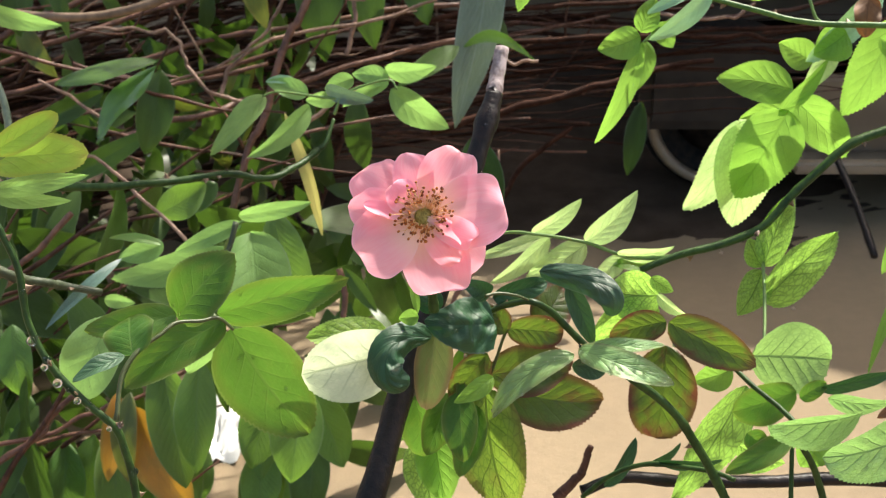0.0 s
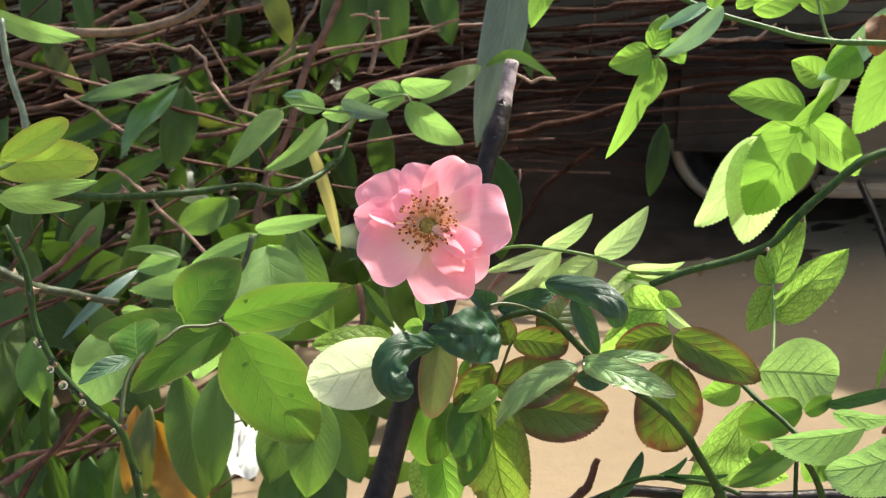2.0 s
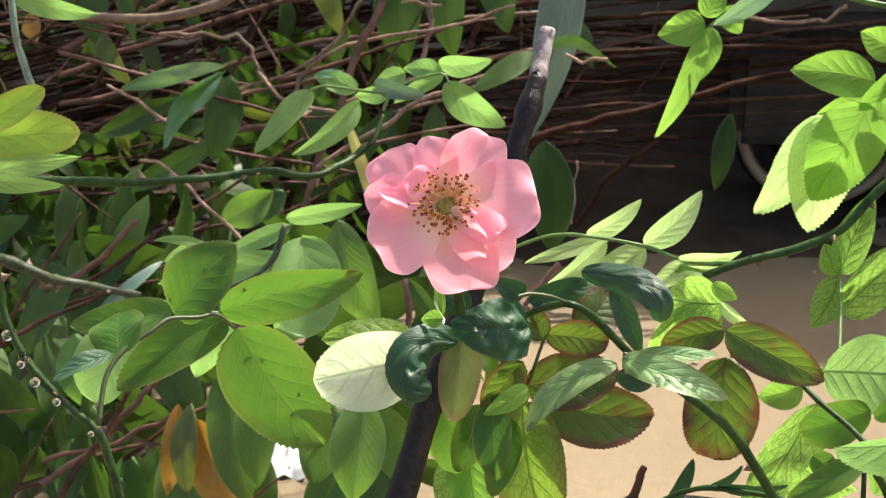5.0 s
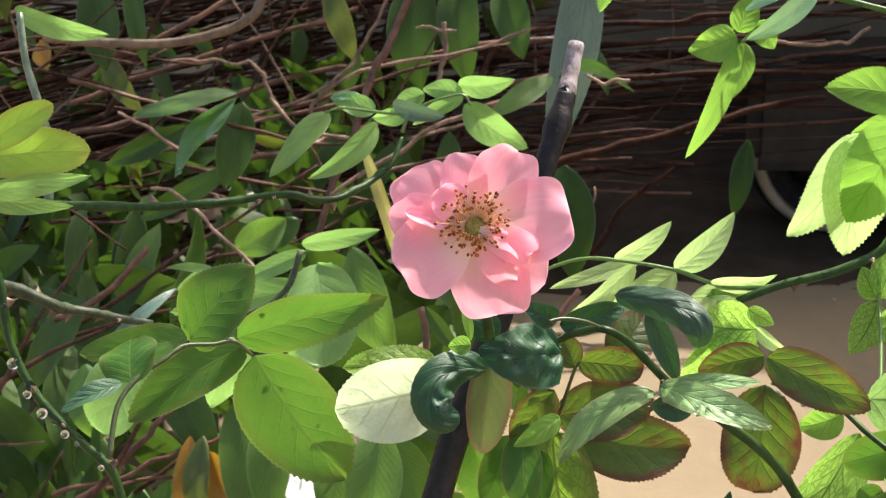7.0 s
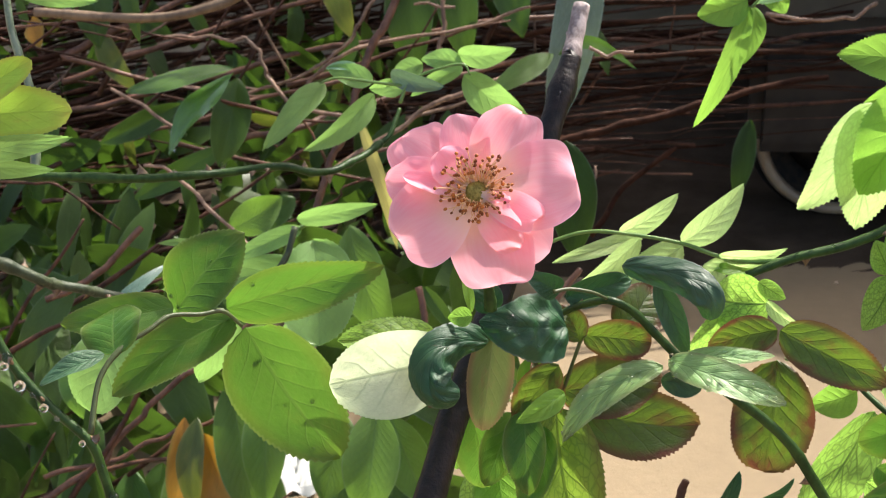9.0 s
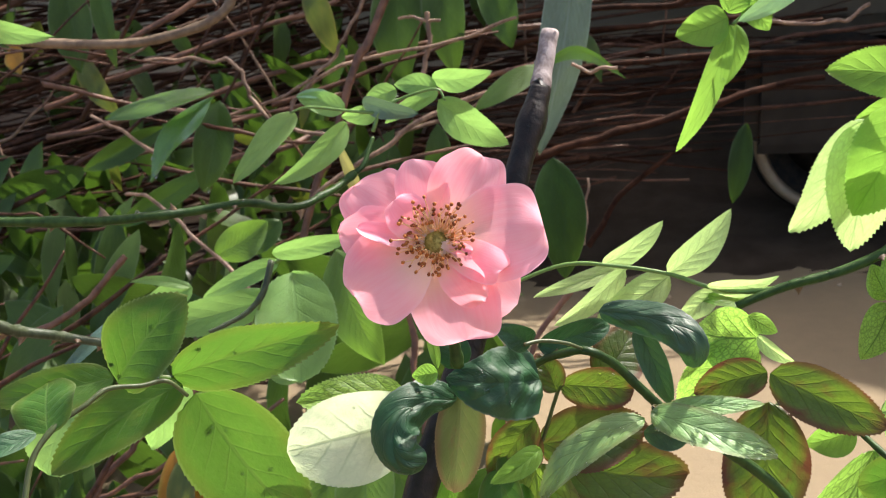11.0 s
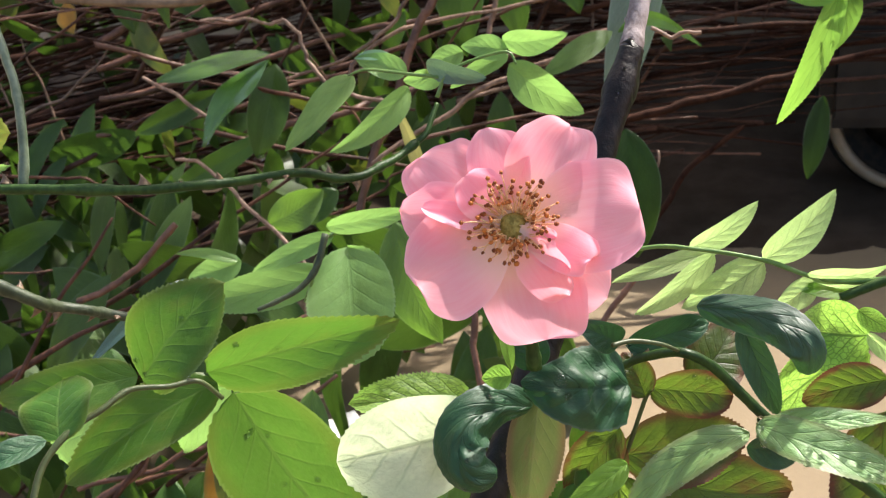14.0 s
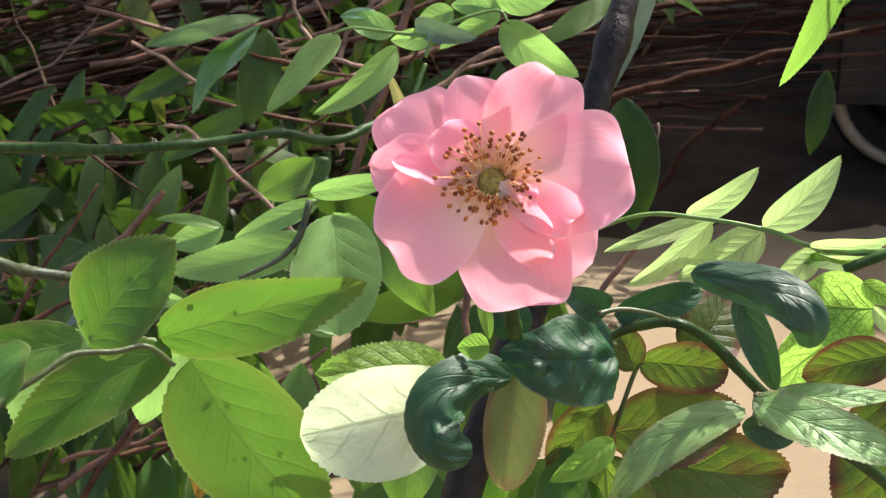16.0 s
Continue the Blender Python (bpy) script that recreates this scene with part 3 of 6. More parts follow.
broad_leaf_b = leaf(rose, "mid", (-0.1019, -0.0063, 0.8260), (-0.0417, -0.0068, 0.8442), 0.0218, 15, 0.26, 0.6)
broad_leaf_c = leaf(rose, "mid", (-0.0988, 0.0084, 0.8107), (-0.0650, 0.0101, 0.7522), 0.0416, 0, 0.12, 0.35)
broad_leaf_d = leaf(rose, "mid", (-0.0988, -0.0076, 0.8232), (-0.1414, -0.0320, 0.8020), 0.0200, 12, 0.3, 0.4)
leaf(rose, "mid", (-0.1170, -0.0240, 0.8347), (-0.1544, -0.0385, 0.8347), 0.0152, 20, 0.26, 0.5)
leaf(rose, "mid", (-0.1304, -0.0546, 0.8314), (-0.1347, -0.0360, 0.8401), 0.0226, 0, 0.08, 0.5, form='round')
leaf(rose, "deep", (-0.1341, -0.0546, 0.8314), (-0.1545, -0.0650, 0.8246), 0.0097, 55, 0.26, 0.5)
leaf(rose, "fresh", (-0.1873, 0.1387, 0.7480), (-0.2065, 0.1197, 0.7071), 0.0319, 0, 0.26, 0.5, form='round', teeth=0.04)
leaf(rose, "fresh", (-0.1040, 0.0208, 0.8062), (-0.1251, 0.0282, 0.7755), 0.0147, 0, 0.26, 0.5, form='point')
# leaves at the edge of the bush
stem(rose, "lime", [(-0.2032, -0.0098, 0.8978), (-0.1932, -0.0083, 0.9009), (-0.1848, -0.0062, 0.9055)], 0.0017, 0.0017, name='petiole')
leaf(rose, "sunny", (-0.1927, -0.0130, 0.9063), (-0.1640, -0.0057, 0.9219), 0.0122, 10, 0.26, 0.5, form='round')
leaf(rose, "sunny", (-0.2025, 0.0038, 0.8961), (-0.1555, 0.0052, 0.8992), 0.0195, -10, 0.2, 0.5, form='round')
leaf(rose, "fresh", (-0.1989, -0.0017, 0.8844), (-0.1551, 0.0014, 0.8909), 0.0102, 20, 0.26, 0.5, form='point')
leaf(rose, "fresh", (-0.2049, 0.0100, 0.8786), (-0.1664, 0.0085, 0.8754), 0.0091, 15, 0.26, 0.5, form='point')
leaf(rose, "fresh", (-0.3236, 0.3837, 0.8650), (-0.2609, 0.3766, 0.8496), 0.0164, 20, 0.26, 0.5, form='point')
# long green branch and its spray of leaves
stem(rose, "green", [(-0.3337, 0.2760, 0.7724), (-0.2760, 0.2855, 0.7682), (-0.2254, 0.2948, 0.7635), (-0.1976, 0.3053, 0.7615), (-0.1771, 0.3159, 0.7594), (-0.1452, 0.3274, 0.7596), (-0.1276, 0.3357, 0.7529), (-0.1156, 0.3459, 0.7500), (-0.1064, 0.3578, 0.7510), (-0.0984, 0.3696, 0.7517), (-0.0892, 0.3830, 0.7557)], 0.0056, 0.0044, name='branch', label='thorny green branch with rain drops', knots=0.3, sides=10, thorns=15)
stem(rose, "green", [(-0.0913, 0.3823, 0.7541), (-0.0844, 0.3890, 0.7584), (-0.0817, 0.3967, 0.7647), (-0.0790, 0.4045, 0.7711)], 0.0038, 0.0026, name='shoot')
stem(rose, "pale", [(-0.2827, 0.2887, 0.7689), (-0.2824, 0.2958, 0.7840), (-0.2845, 0.3049, 0.8036), (-0.2876, 0.3115, 0.8178), (-0.2927, 0.3174, 0.8304), (-0.2989, 0.3257, 0.8483), (-0.3031, 0.3374, 0.8733)], 0.0055, 0.0043, name='shoot')
stem(rose, "lime", [(-0.0783, 0.3998, 0.7763), (-0.0735, 0.4030, 0.7870), (-0.0628, 0.4046, 0.7945), (-0.0391, 0.4057, 0.8007), (-0.0326, 0.4011, 0.7947)], 0.0025, 0.0014, name='petiole')
stem(rose, "lime", [(-0.0747, 0.4045, 0.7865), (-0.0968, 0.4077, 0.7882), (-0.1195, 0.4109, 0.7899), (-0.1310, 0.4116, 0.7863)], 0.0022, 0.0014, name='petiole')
leaf(rose, "fresh", (-0.1324, 0.4363, 0.7784), (-0.1705, 0.4049, 0.7425), 0.0196, 25, 0.3, 0.5, form='point')
leaf(rose, "fresh", (-0.0994, 0.4331, 0.7716), (-0.1415, 0.3920, 0.7465), 0.0191, -30, 0.4, 0.5, form='point')
leaf(rose, "fresh", (-0.1001, 0.4368, 0.7794), (-0.1313, 0.4408, 0.7881), 0.0160, 20, 0.26, 0.5, form='point')
leaf(rose, "blue", (-0.1102, 0.4411, 0.7888), (-0.1319, 0.4406, 0.7876), 0.0067, 30, 0.26, 0.5)
leaf(rose, "fresh", (-0.0787, 0.4289, 0.7783), (-0.1016, 0.4285, 0.7774), 0.0128, -10, 0.26, 0.5, form='point')
leaf(rose, "fresh", (-0.0660, 0.4354, 0.7922), (-0.0874, 0.4317, 0.7843), 0.0137, 0, 0.26, 0.5, form='point')
leaf(rose, "slate", (-0.0854, 0.4132, 0.7918), (-0.0495, 0.3968, 0.7882), 0.0131, 20, 0.26, 0.9)
leaf(rose, "fresh", (-0.0395, 0.4287, 0.7937), (-0.0666, 0.4303, 0.7969), 0.0151, 10, 0.26, 0.5, form='point')
leaf(rose, "fresh", (-0.0401, 0.4408, 0.7882), (-0.0746, 0.4327, 0.7706), 0.0110, 0, 0.26, 0.5, form='point')
leaf(rose, "fresh", (-0.0424, 0.4315, 0.7996), (-0.0041, 0.4200, 0.8065), 0.0161, 15, 0.26, 0.5, form='point')
leaf(rose, "fresh", (-0.0377, 0.4128, 0.7910), (0.0045, 0.4198, 0.7587), 0.0237, 10, 0.25, 0.5, form='point')
leaf(rose, "yellow", (-0.1477, 0.6901, 0.6746), (-0.1154, 0.6787, 0.5523), 0.0127, 10, 0.26, 0.35, form='lance', teeth=0.0)
leaf(rose, "fresh", (-0.1595, 0.4463, 0.6761), (-0.1020, 0.4509, 0.6861), 0.0156, 15, 0.26, 0.5, form='point')
# leaves behind, under the branch
stem(rose, "lime", [(-0.1258, 0.4716, 0.6688), (-0.1614, 0.4786, 0.6570), (-0.1755, 0.4817, 0.6367), (-0.1803, 0.4866, 0.6204), (-0.1884, 0.4902, 0.6010)], 0.0028, 0.0022, name='petiole')
leaf(rose, "fresh", (-0.2262, 0.4724, 0.6399), (-0.2699, 0.4744, 0.6441), 0.0079, 30, 0.26, 0.5, form='point')
leaf(rose, "fresh", (-0.2279, 0.4842, 0.6344), (-0.2647, 0.4793, 0.6239), 0.0198, 10, 0.26, 0.5, form='point')
leaf(rose, "fresh", (-0.1622, 0.4797, 0.6555), (-0.2168, 0.4695, 0.6337), 0.0152, 10, 0.3, 0.5, form='point')
leaf(rose, "fresh", (-0.1746, 0.5103, 0.6136), (-0.2785, 0.5013, 0.5942), 0.0289, 10, 0.26, 0.6, form='point')
leaf(rose, "fresh", (-0.1612, 0.5178, 0.6295), (-0.1501, 0.4548, 0.5714), 0.0592, -5, 0.26, 0.5, form='round')
leaf(rose, "fresh", (-0.1921, 0.5327, 0.5384), (-0.1485, 0.5416, 0.5576), 0.0303, 0, 0.26, 0.5, form='point')
leaf(rose, "slate", (-0.2441, 0.4088, 0.6573), (-0.2942, 0.3570, 0.6232), 0.0093, 20, 0.26, 0.9, form='lance', teeth=0.0)
leaf(rose, "fresh", (-0.2731, 0.4534, 0.5992), (-0.2481, 0.4522, 0.5966), 0.0118, 0, 0.26, 0.5, form='point')
stem(rose, "grey", [(-0.1650, 0.4681, 0.6613), (-0.1706, 0.4558, 0.6426), (-0.1811, 0.4471, 0.6318), (-0.1953, 0.4408, 0.6258), (-0.2070, 0.4356, 0.6224)], 0.0049, 0.0027, name='shoot')
stem(rose, "grey", [(-0.3555, 0.2931, 0.7168), (-0.3323, 0.3048, 0.7067), (-0.3215, 0.3168, 0.6974), (-0.3033, 0.3263, 0.6826), (-0.3003, 0.3387, 0.6739), (-0.2855, 0.3509, 0.6649), (-0.2794, 0.3634, 0.6566), (-0.2539, 0.3746, 0.6454)], 0.0086, 0.0055, name='branch', label='grey-green thorny branch', thorns=9, knots=0.25)
# around the flower
leaf(rose, "net", (-0.0273, 0.0434, 0.7871), (-0.0661, 0.0253, 0.7964), 0.0181, 35, 0.3, 0.5, teeth=0.09)
turned_leaf = leaf(rose, "pale", (-0.0198, 0.0186, 0.7930), (-0.0656, -0.0018, 0.7918), 0.0350, -5, 0.26, 0.5, form='round', teeth=0.02, label='pale underside of a turned leaf')
curl_leaf = curled_leaf(rose, "dark", [(-0.0051, 0.0201, 0.8001), (-0.0153, 0.0147, 0.8034), (-0.0239, 0.0053, 0.8025), (-0.0264, -0.0019, 0.7966), (-0.0224, -0.0064, 0.7916), (-0.0151, -0.0053, 0.7887)], 0.0172, 0.55, 5.0, "dark crinkled glossy leaf curled over itself")
cup_leaf = curled_leaf(rose, "dark", [(0.0253, 0.0321, 0.8006), (0.0150, 0.0227, 0.8048), (0.0041, 0.0155, 0.8087), (-0.0086, 0.0178, 0.8097)], 0.0275, 0.20, 5.0, "dark crinkled glossy leaf holding a drop", 0.30, 0.72, 0.36)
leaf(rose, "lime", (-0.0112, 0.0151, 0.8135), (-0.0206, 0.0147, 0.8125), 0.0080, 10, 0.26, 0.5, form='point')
leaf(rose, "lime", (-0.0117, 0.0217, 0.8117), (-0.0152, 0.0283, 0.8259), 0.0044, 20, 0.26, 0.5, form='lance', teeth=0.0)
leaf(rose, "dark", (-0.0051, 0.0276, 0.8084), (-0.0078, 0.0336, 0.8213), 0.0124, 0, 0.26, 0.5)
stem(rose, "green", [(-0.0040, 0.0165, 0.8157), (-0.0046, 0.0156, 0.8241), (-0.0061, 0.0147, 0.8324), (-0.0092, 0.0173, 0.8482)], 0.0052, 0.0027, name='flower_stalk')
stem(rose, "green", [(0.0052, 0.0477, 0.7797), (0.0130, 0.0479, 0.7905), (0.0245, 0.0472, 0.7997), (0.0338, 0.0404, 0.8073), (0.0429, 0.0324, 0.8124), (0.0525, 0.0354, 0.8057), (0.0624, 0.0364, 0.7946), (0.0724, 0.0374, 0.7837), (0.0834, 0.0394, 0.7746), (0.0927, 0.0416, 0.7662), (0.1070, 0.0423, 0.7546), (0.1196, 0.0424, 0.7417), (0.1283, 0.0422, 0.7281), (0.1382, 0.0407, 0.7116), (0.1502, 0.0361, 0.6886)], 0.0025, 0.0052, name='cane', label='arching green rose cane', thorns=3)
leaf(rose, "red", (0.1208, 0.0981, 0.7524), (0.1162, 0.0827, 0.7032), 0.0363, 10, 0.26, 0.5, form='round')
leaf(rose, "red", (0.1160, 0.0675, 0.7827), (0.1610, 0.0580, 0.7621), 0.0224, -5, 0.26, 0.5)
leaf(rose, "aged", (0.0221, 0.0572, 0.7493), (0.0359, 0.0469, 0.6809), 0.0350, 0, 0.26, 0.4)
leaf(rose, "red", (0.0207, 0.0499, 0.7490), (0.0130, 0.0608, 0.7722), 0.0148, 20, 0.26, 0.5)
leaf(rose, "mid", (0.0190, 0.0497, 0.7638), (0.0093, 0.0426, 0.7487), 0.0136, 30, 0.26, 0.5)
stem(rose, "red", [(0.0202, 0.0194, 0.8220), (0.0264, 0.0238, 0.8212), (0.0353, 0.0273, 0.8183), (0.0411, 0.0302, 0.8144)], 0.0016, 0.0013, name='petiole')
stem(rose, "red", [(0.0337, 0.0591, 0.7839), (0.0316, 0.0617, 0.7781), (0.0260, 0.0589, 0.7606), (0.0215, 0.0576, 0.7462), (0.0194, 0.0544, 0.7279)], 0.0018, 0.0014, name='petiole')
leaf(rose, "dark", (0.0228, 0.0312, 0.8165), (0.0093, 0.0222, 0.8280), 0.0101, 10, 0.26, 0.9, wave=0.1, teeth=0.04)
leaf(rose, "dark", (0.0248, 0.0479, 0.8062), (0.0524, 0.0630, 0.8077), 0.0137, 10, 0.26, 0.7, wave=0.08)
nod_leaf = curled_leaf(rose, "deep", [(0.0484, 0.0612, 0.8146), (0.0620, 0.0534, 0.8160), (0.0743, 0.0449, 0.8160), (0.0820, 0.0383, 0.8109), (0.0829, 0.0383, 0.8012)], 0.0140, 0.50, 6.0, "drooping blue-green leaf", tilt=0.3)
leaf(rose, "deep", (0.0630, 0.0569, 0.8101), (0.0757, 0.0496, 0.7791), 0.0106, 5, 0.35, 0.4)
leaf(rose, "deep", (0.0640, 0.0340, 0.7764), (0.0810, 0.0332, 0.7745), 0.0111, 0, 0.26, 0.5, form='round')
leaf(rose, "net", (0.1278, 0.1705, 0.7460), (0.0980, 0.1895, 0.7407), 0.0315, 5, 0.15, 0.5, wave=0.1, form='point')
leaf(rose, "net", (0.1263, 0.1753, 0.7410), (0.0908, 0.1851, 0.7005), 0.0285, 5, 0.26, 0.5, wave=0.08, form='point')
leaf(rose, "net", (0.1214, 0.1691, 0.7584), (0.1346, 0.1656, 0.7510), 0.0094, 10, 0.26, 1.1, form='point')
leaf(rose, "veined", (0.1252, 0.1650, 0.7496), (0.1429, 0.1593, 0.7375), 0.0075, 15, 0.5, 0.5, form='point')
leaf(rose, "red", (0.0487, 0.0710, 0.7787), (0.0633, 0.0912, 0.7913), 0.0236, 0, 0.26, 0.5)
leaf(rose, "red", (0.0326, 0.0648, 0.7808), (0.0624, 0.0694, 0.7753), 0.0181, 5, 0.26, 0.5, form='round')
leaf(rose, "red", (0.0316, 0.0578, 0.7812), (0.0236, 0.0643, 0.7951), 0.0118, 10, 0.26, 0.5)
leaf(rose, "red", (0.0236, 0.0603, 0.7558), (0.0689, 0.0744, 0.7554), 0.0273, -5, 0.26, 0.5)
leaf(rose, "red", (0.0303, 0.0629, 0.7469), (0.0856, 0.0772, 0.7305), 0.0319, -10, 0.26, 0.5)
leaf(rose, "net", (0.0197, 0.0672, 0.7398), (0.0278, 0.0697, 0.6991), 0.0252, 0, 0.26, 0.5, form='point')
leaf(rose, "mid", (-0.0144, 0.0556, 0.7458), (-0.0105, 0.0590, 0.7069), 0.0218, 0, 0.26, 0.5)
leaf(rose, "red", (0.1159, 0.0737, 0.7798), (0.0871, 0.0762, 0.7693), 0.0167, 10, 0.26, 0.5)
leaf(rose, "mid", (0.0946, 0.0812, 0.7640), (0.1093, 0.0842, 0.7703), 0.0088, 0, 0.26, 0.5)
leaf(rose, "pink", (-0.0032, 0.0251, 0.8035), (-0.0083, 0.0191, 0.7598), 0.0186, -10, 0.55, 0.5)
leaf(rose, "red", (0.0229, 0.0478, 0.7752), (0.0044, 0.0490, 0.7469), 0.0167, 10, 0.35, 0.5)
leaf(rose, "lime", (0.0250, 0.0316, 0.7711), (0.0056, 0.0205, 0.7628), 0.0096, 15, 0.4, 0.5, form='point')
leaf(rose, "mid", (0.0120, 0.0608, 0.7723), (0.0127, 0.0562, 0.7471), 0.0142, 0, 0.26, 0.5)
wet_leaf_a = leaf(rose, "silver", (0.0641, 0.0266, 0.7865), (0.0243, 0.0153, 0.7571), 0.0150, 46, 0.14, 1.0, lean=0.06)
wet_leaf_b = leaf(rose, "silver", (0.0665, 0.0319, 0.7861), (0.1111, 0.0133, 0.7777), 0.0152, -38, 0.16, 1.15, lean=0.06)
wet_leaf_c = leaf(rose, "silver", (0.0726, 0.0384, 0.7842), (0.1088, 0.0330, 0.7882), 0.0082, -42, 0.14, 1.0, lean=0.06)
leaf(rose, "mid", (0.0084, 0.0453, 0.7543), (0.0106, 0.0302, 0.7221), 0.0183, 10, 0.26, 0.5)
leaf(rose, "mid", (0.0027, 0.0563, 0.7473), (-0.0084, 0.0428, 0.7184), 0.0190, -15, 0.26, 0.5)
leaf(rose, "lime", (-0.0190, 0.0818, 0.7250), (-0.0230, 0.0734, 0.7071), 0.0125, 0, 0.26, 0.5, form='point')
leaf(rose, "net", (-0.0085, 0.0748, 0.7100), (-0.0050, 0.0573, 0.6724), 0.0260, 0, 0.26, 0.5, form='point')
leaf(rose, "mid", (-0.0148, 0.0548, 0.8209), (-0.0051, 0.0447, 0.7993), 0.0115, 0, 0.26, 0.5)
leaf(rose, "mid", (0.0173, 0.0481, 0.7451), (0.0086, 0.0325, 0.7117), 0.0160, 10, 0.26, 0.5)
leaf(rose, "lime", (-0.0038, 0.0702, 0.7156), (0.0022, 0.0540, 0.6808), 0.0248, 0, 0.26, 0.5, form='point')
# sunlit sprays
stem(rose, "lime", [(0.0070, 0.2510, 0.7386), (0.0365, 0.2512, 0.7497), (0.0623, 0.2467, 0.7505), (0.0902, 0.2405, 0.7480), (0.1093, 0.2335, 0.7436), (0.1258, 0.2282, 0.7428), (0.1432, 0.2247, 0.7459)], 0.0019, 0.0026, name='petiole')
stem(rose, "green", [(0.1229, 0.2211, 0.7381), (0.1469, 0.2250, 0.7465), (0.1757, 0.2281, 0.7532), (0.1998, 0.2328, 0.7633), (0.2165, 0.2404, 0.7797), (0.2298, 0.2456, 0.7907), (0.2525, 0.2538, 0.8083), (0.2743, 0.2575, 0.8162), (0.2921, 0.2592, 0.8200), (0.3248, 0.2616, 0.8252)], 0.0046, 0.0063, name='branch', label='green rose branch in the sun', thorns=5)
leaf(rose, "veined", (0.0717, 0.2672, 0.7416), (0.0200, 0.2603, 0.7267), 0.0105, 30, 0.26, 0.5, form='point')
leaf(rose, "veined", (0.0570, 0.2551, 0.7475), (0.0891, 0.2646, 0.7679), 0.0138, 20, 0.26, 0.5, form='point')
leaf(rose, "veined", (0.0902, 0.2405, 0.7480), (0.1233, 0.2545, 0.7779), 0.0179, 10, 0.26, 0.5, form='point')
leaf(rose, "veined", (0.1091, 0.2318, 0.7452), (0.1456, 0.2334, 0.7485), 0.0118, 30, 0.26, 0.8, form='point')
leaf(rose, "veined", (0.0688, 0.2603, 0.7426), (0.0311, 0.2477, 0.7157), 0.0149, -25, 0.3, 0.5, form='point')
leaf(rose, "veined", (0.0917, 0.2523, 0.7414), (0.0530, 0.2430, 0.7215), 0.0197, 10, 0.26, 0.5, form='point')
leaf(rose, "veined", (0.1136, 0.2367, 0.7397), (0.0935, 0.2304, 0.7263), 0.0131, 0, 0.26, 0.5, form='point')
leaf(rose, "lime", (0.1293, 0.2340, 0.7341), (0.1048, 0.2350, 0.7360), 0.0085, 30, 0.26, 0.5, form='point')
stem(rose, "lime", [(0.2011, 0.2308, 0.7389), (0.1976, 0.2024, 0.7261), (0.1926, 0.1734, 0.7123), (0.1849, 0.1488, 0.7077)], 0.0021, 0.0020, name='petiole')
leaf(rose, "net", (0.2006, 0.2204, 0.7165), (0.2464, 0.2330, 0.7596), 0.0321, 15, 0.3, 0.5, form='point')
leaf(rose, "net", (0.2015, 0.2296, 0.7363), (0.2199, 0.2495, 0.7791), 0.0207, -10, 0.26, 0.5, form='point')
leaf(rose, "net", (0.2020, 0.2357, 0.7333), (0.1936, 0.2434, 0.7496), 0.0157, 0, 0.26, 0.5, form='point')
leaf(rose, "net", (0.2006, 0.2285, 0.7341), (0.1851, 0.2166, 0.7085), 0.0207, 10, 0.26, 0.5, form='point')
leaf(rose, "ghost", (0.1757, 0.1338, 0.7261), (0.2219, 0.1339, 0.7236), 0.0418, 5, 0.15, 0.5, form='round', teeth=0.04)
leaf(rose, "lime", (0.1693, 0.1465, 0.7100), (0.1461, 0.1436, 0.7037), 0.0191, 0, 0.26, 0.5, form='point')
leaf(rose, "net", (0.1731, 0.1256, 0.7115), (0.1334, 0.1140, 0.6407), 0.0299, -10, 0.26, 0.5, form='point')
leaf(rose, "mid", (0.1904, 0.0849, 0.7316), (0.1559, 0.0801, 0.7214), 0.0234, -5, 0.26, 0.5, form='round')
leaf(rose, "lime", (0.2807, 0.1739, 0.7688), (0.2421, 0.1279, 0.7163), 0.0074, 25, 0.26, 0.7, form='point')
leaf(rose, "lime", (0.2824, 0.2002, 0.7944), (0.2602, 0.1816, 0.7544), 0.0142, 0, 0.26, 0.5, form='point')
leaf(rose, "dark", (0.2004, 0.0743, 0.7396), (0.2378, 0.0778, 0.7473), 0.0118, 30, 0.26, 0.5)
mint_leaf_a = leaf(rose, "mint", (0.2072, 0.0241, 0.7552), (0.1578, 0.0103, 0.7563), 0.0255, -35, 0.5, 0.6, form='round')
mint_leaf_b = leaf(rose, "mint", (0.2336, 0.0061, 0.7627), (0.1771, -0.0181, 0.7568), 0.0350, -20, 0.25, 0.7, form='round')
mint_leaf_c = leaf(rose, "mint", (0.1972, 0.0496, 0.7483), (0.2304, 0.0487, 0.7464), 0.0128, 30, 0.26, 0.5)
leaf(rose, "mid", (0.1891, 0.0721, 0.7349), (0.2034, 0.0756, 0.7424), 0.0102, 0, 0.26, 0.5)
leaf(rose, "mid", (0.1758, 0.0302, 0.7376), (0.1421, 0.0225, 0.7209), 0.0131, 30, 0.26, 0.5)
leaf(rose, "net", (0.1541, 0.0505, 0.7195), (0.1783, 0.0464, 0.7106), 0.0193, 20, 0.26, 0.5, form='point')
leaf(rose, "lime", (0.1983, 0.0532, 0.7253), (0.1863, 0.0456, 0.7089), 0.0221, 0, 0.26, 0.5, form='point')
leaf(rose, "mid", (0.1557, 0.0420, 0.7320), (0.1656, 0.0387, 0.7249), 0.0119, 0, 0.26, 0.5)
leaf(rose, "brown", (0.2426, 0.0377, 0.7536), (0.2184, 0.0342, 0.7460), 0.0081, 30, 0.26, 0.5)
stem(rose, "green", [(0.1543, 0.0789, 0.7495), (0.1621, 0.0633, 0.7469), (0.1715, 0.0479, 0.7446), (0.1785, 0.0326, 0.7426)], 0.0027, 0.0027, name='cane')
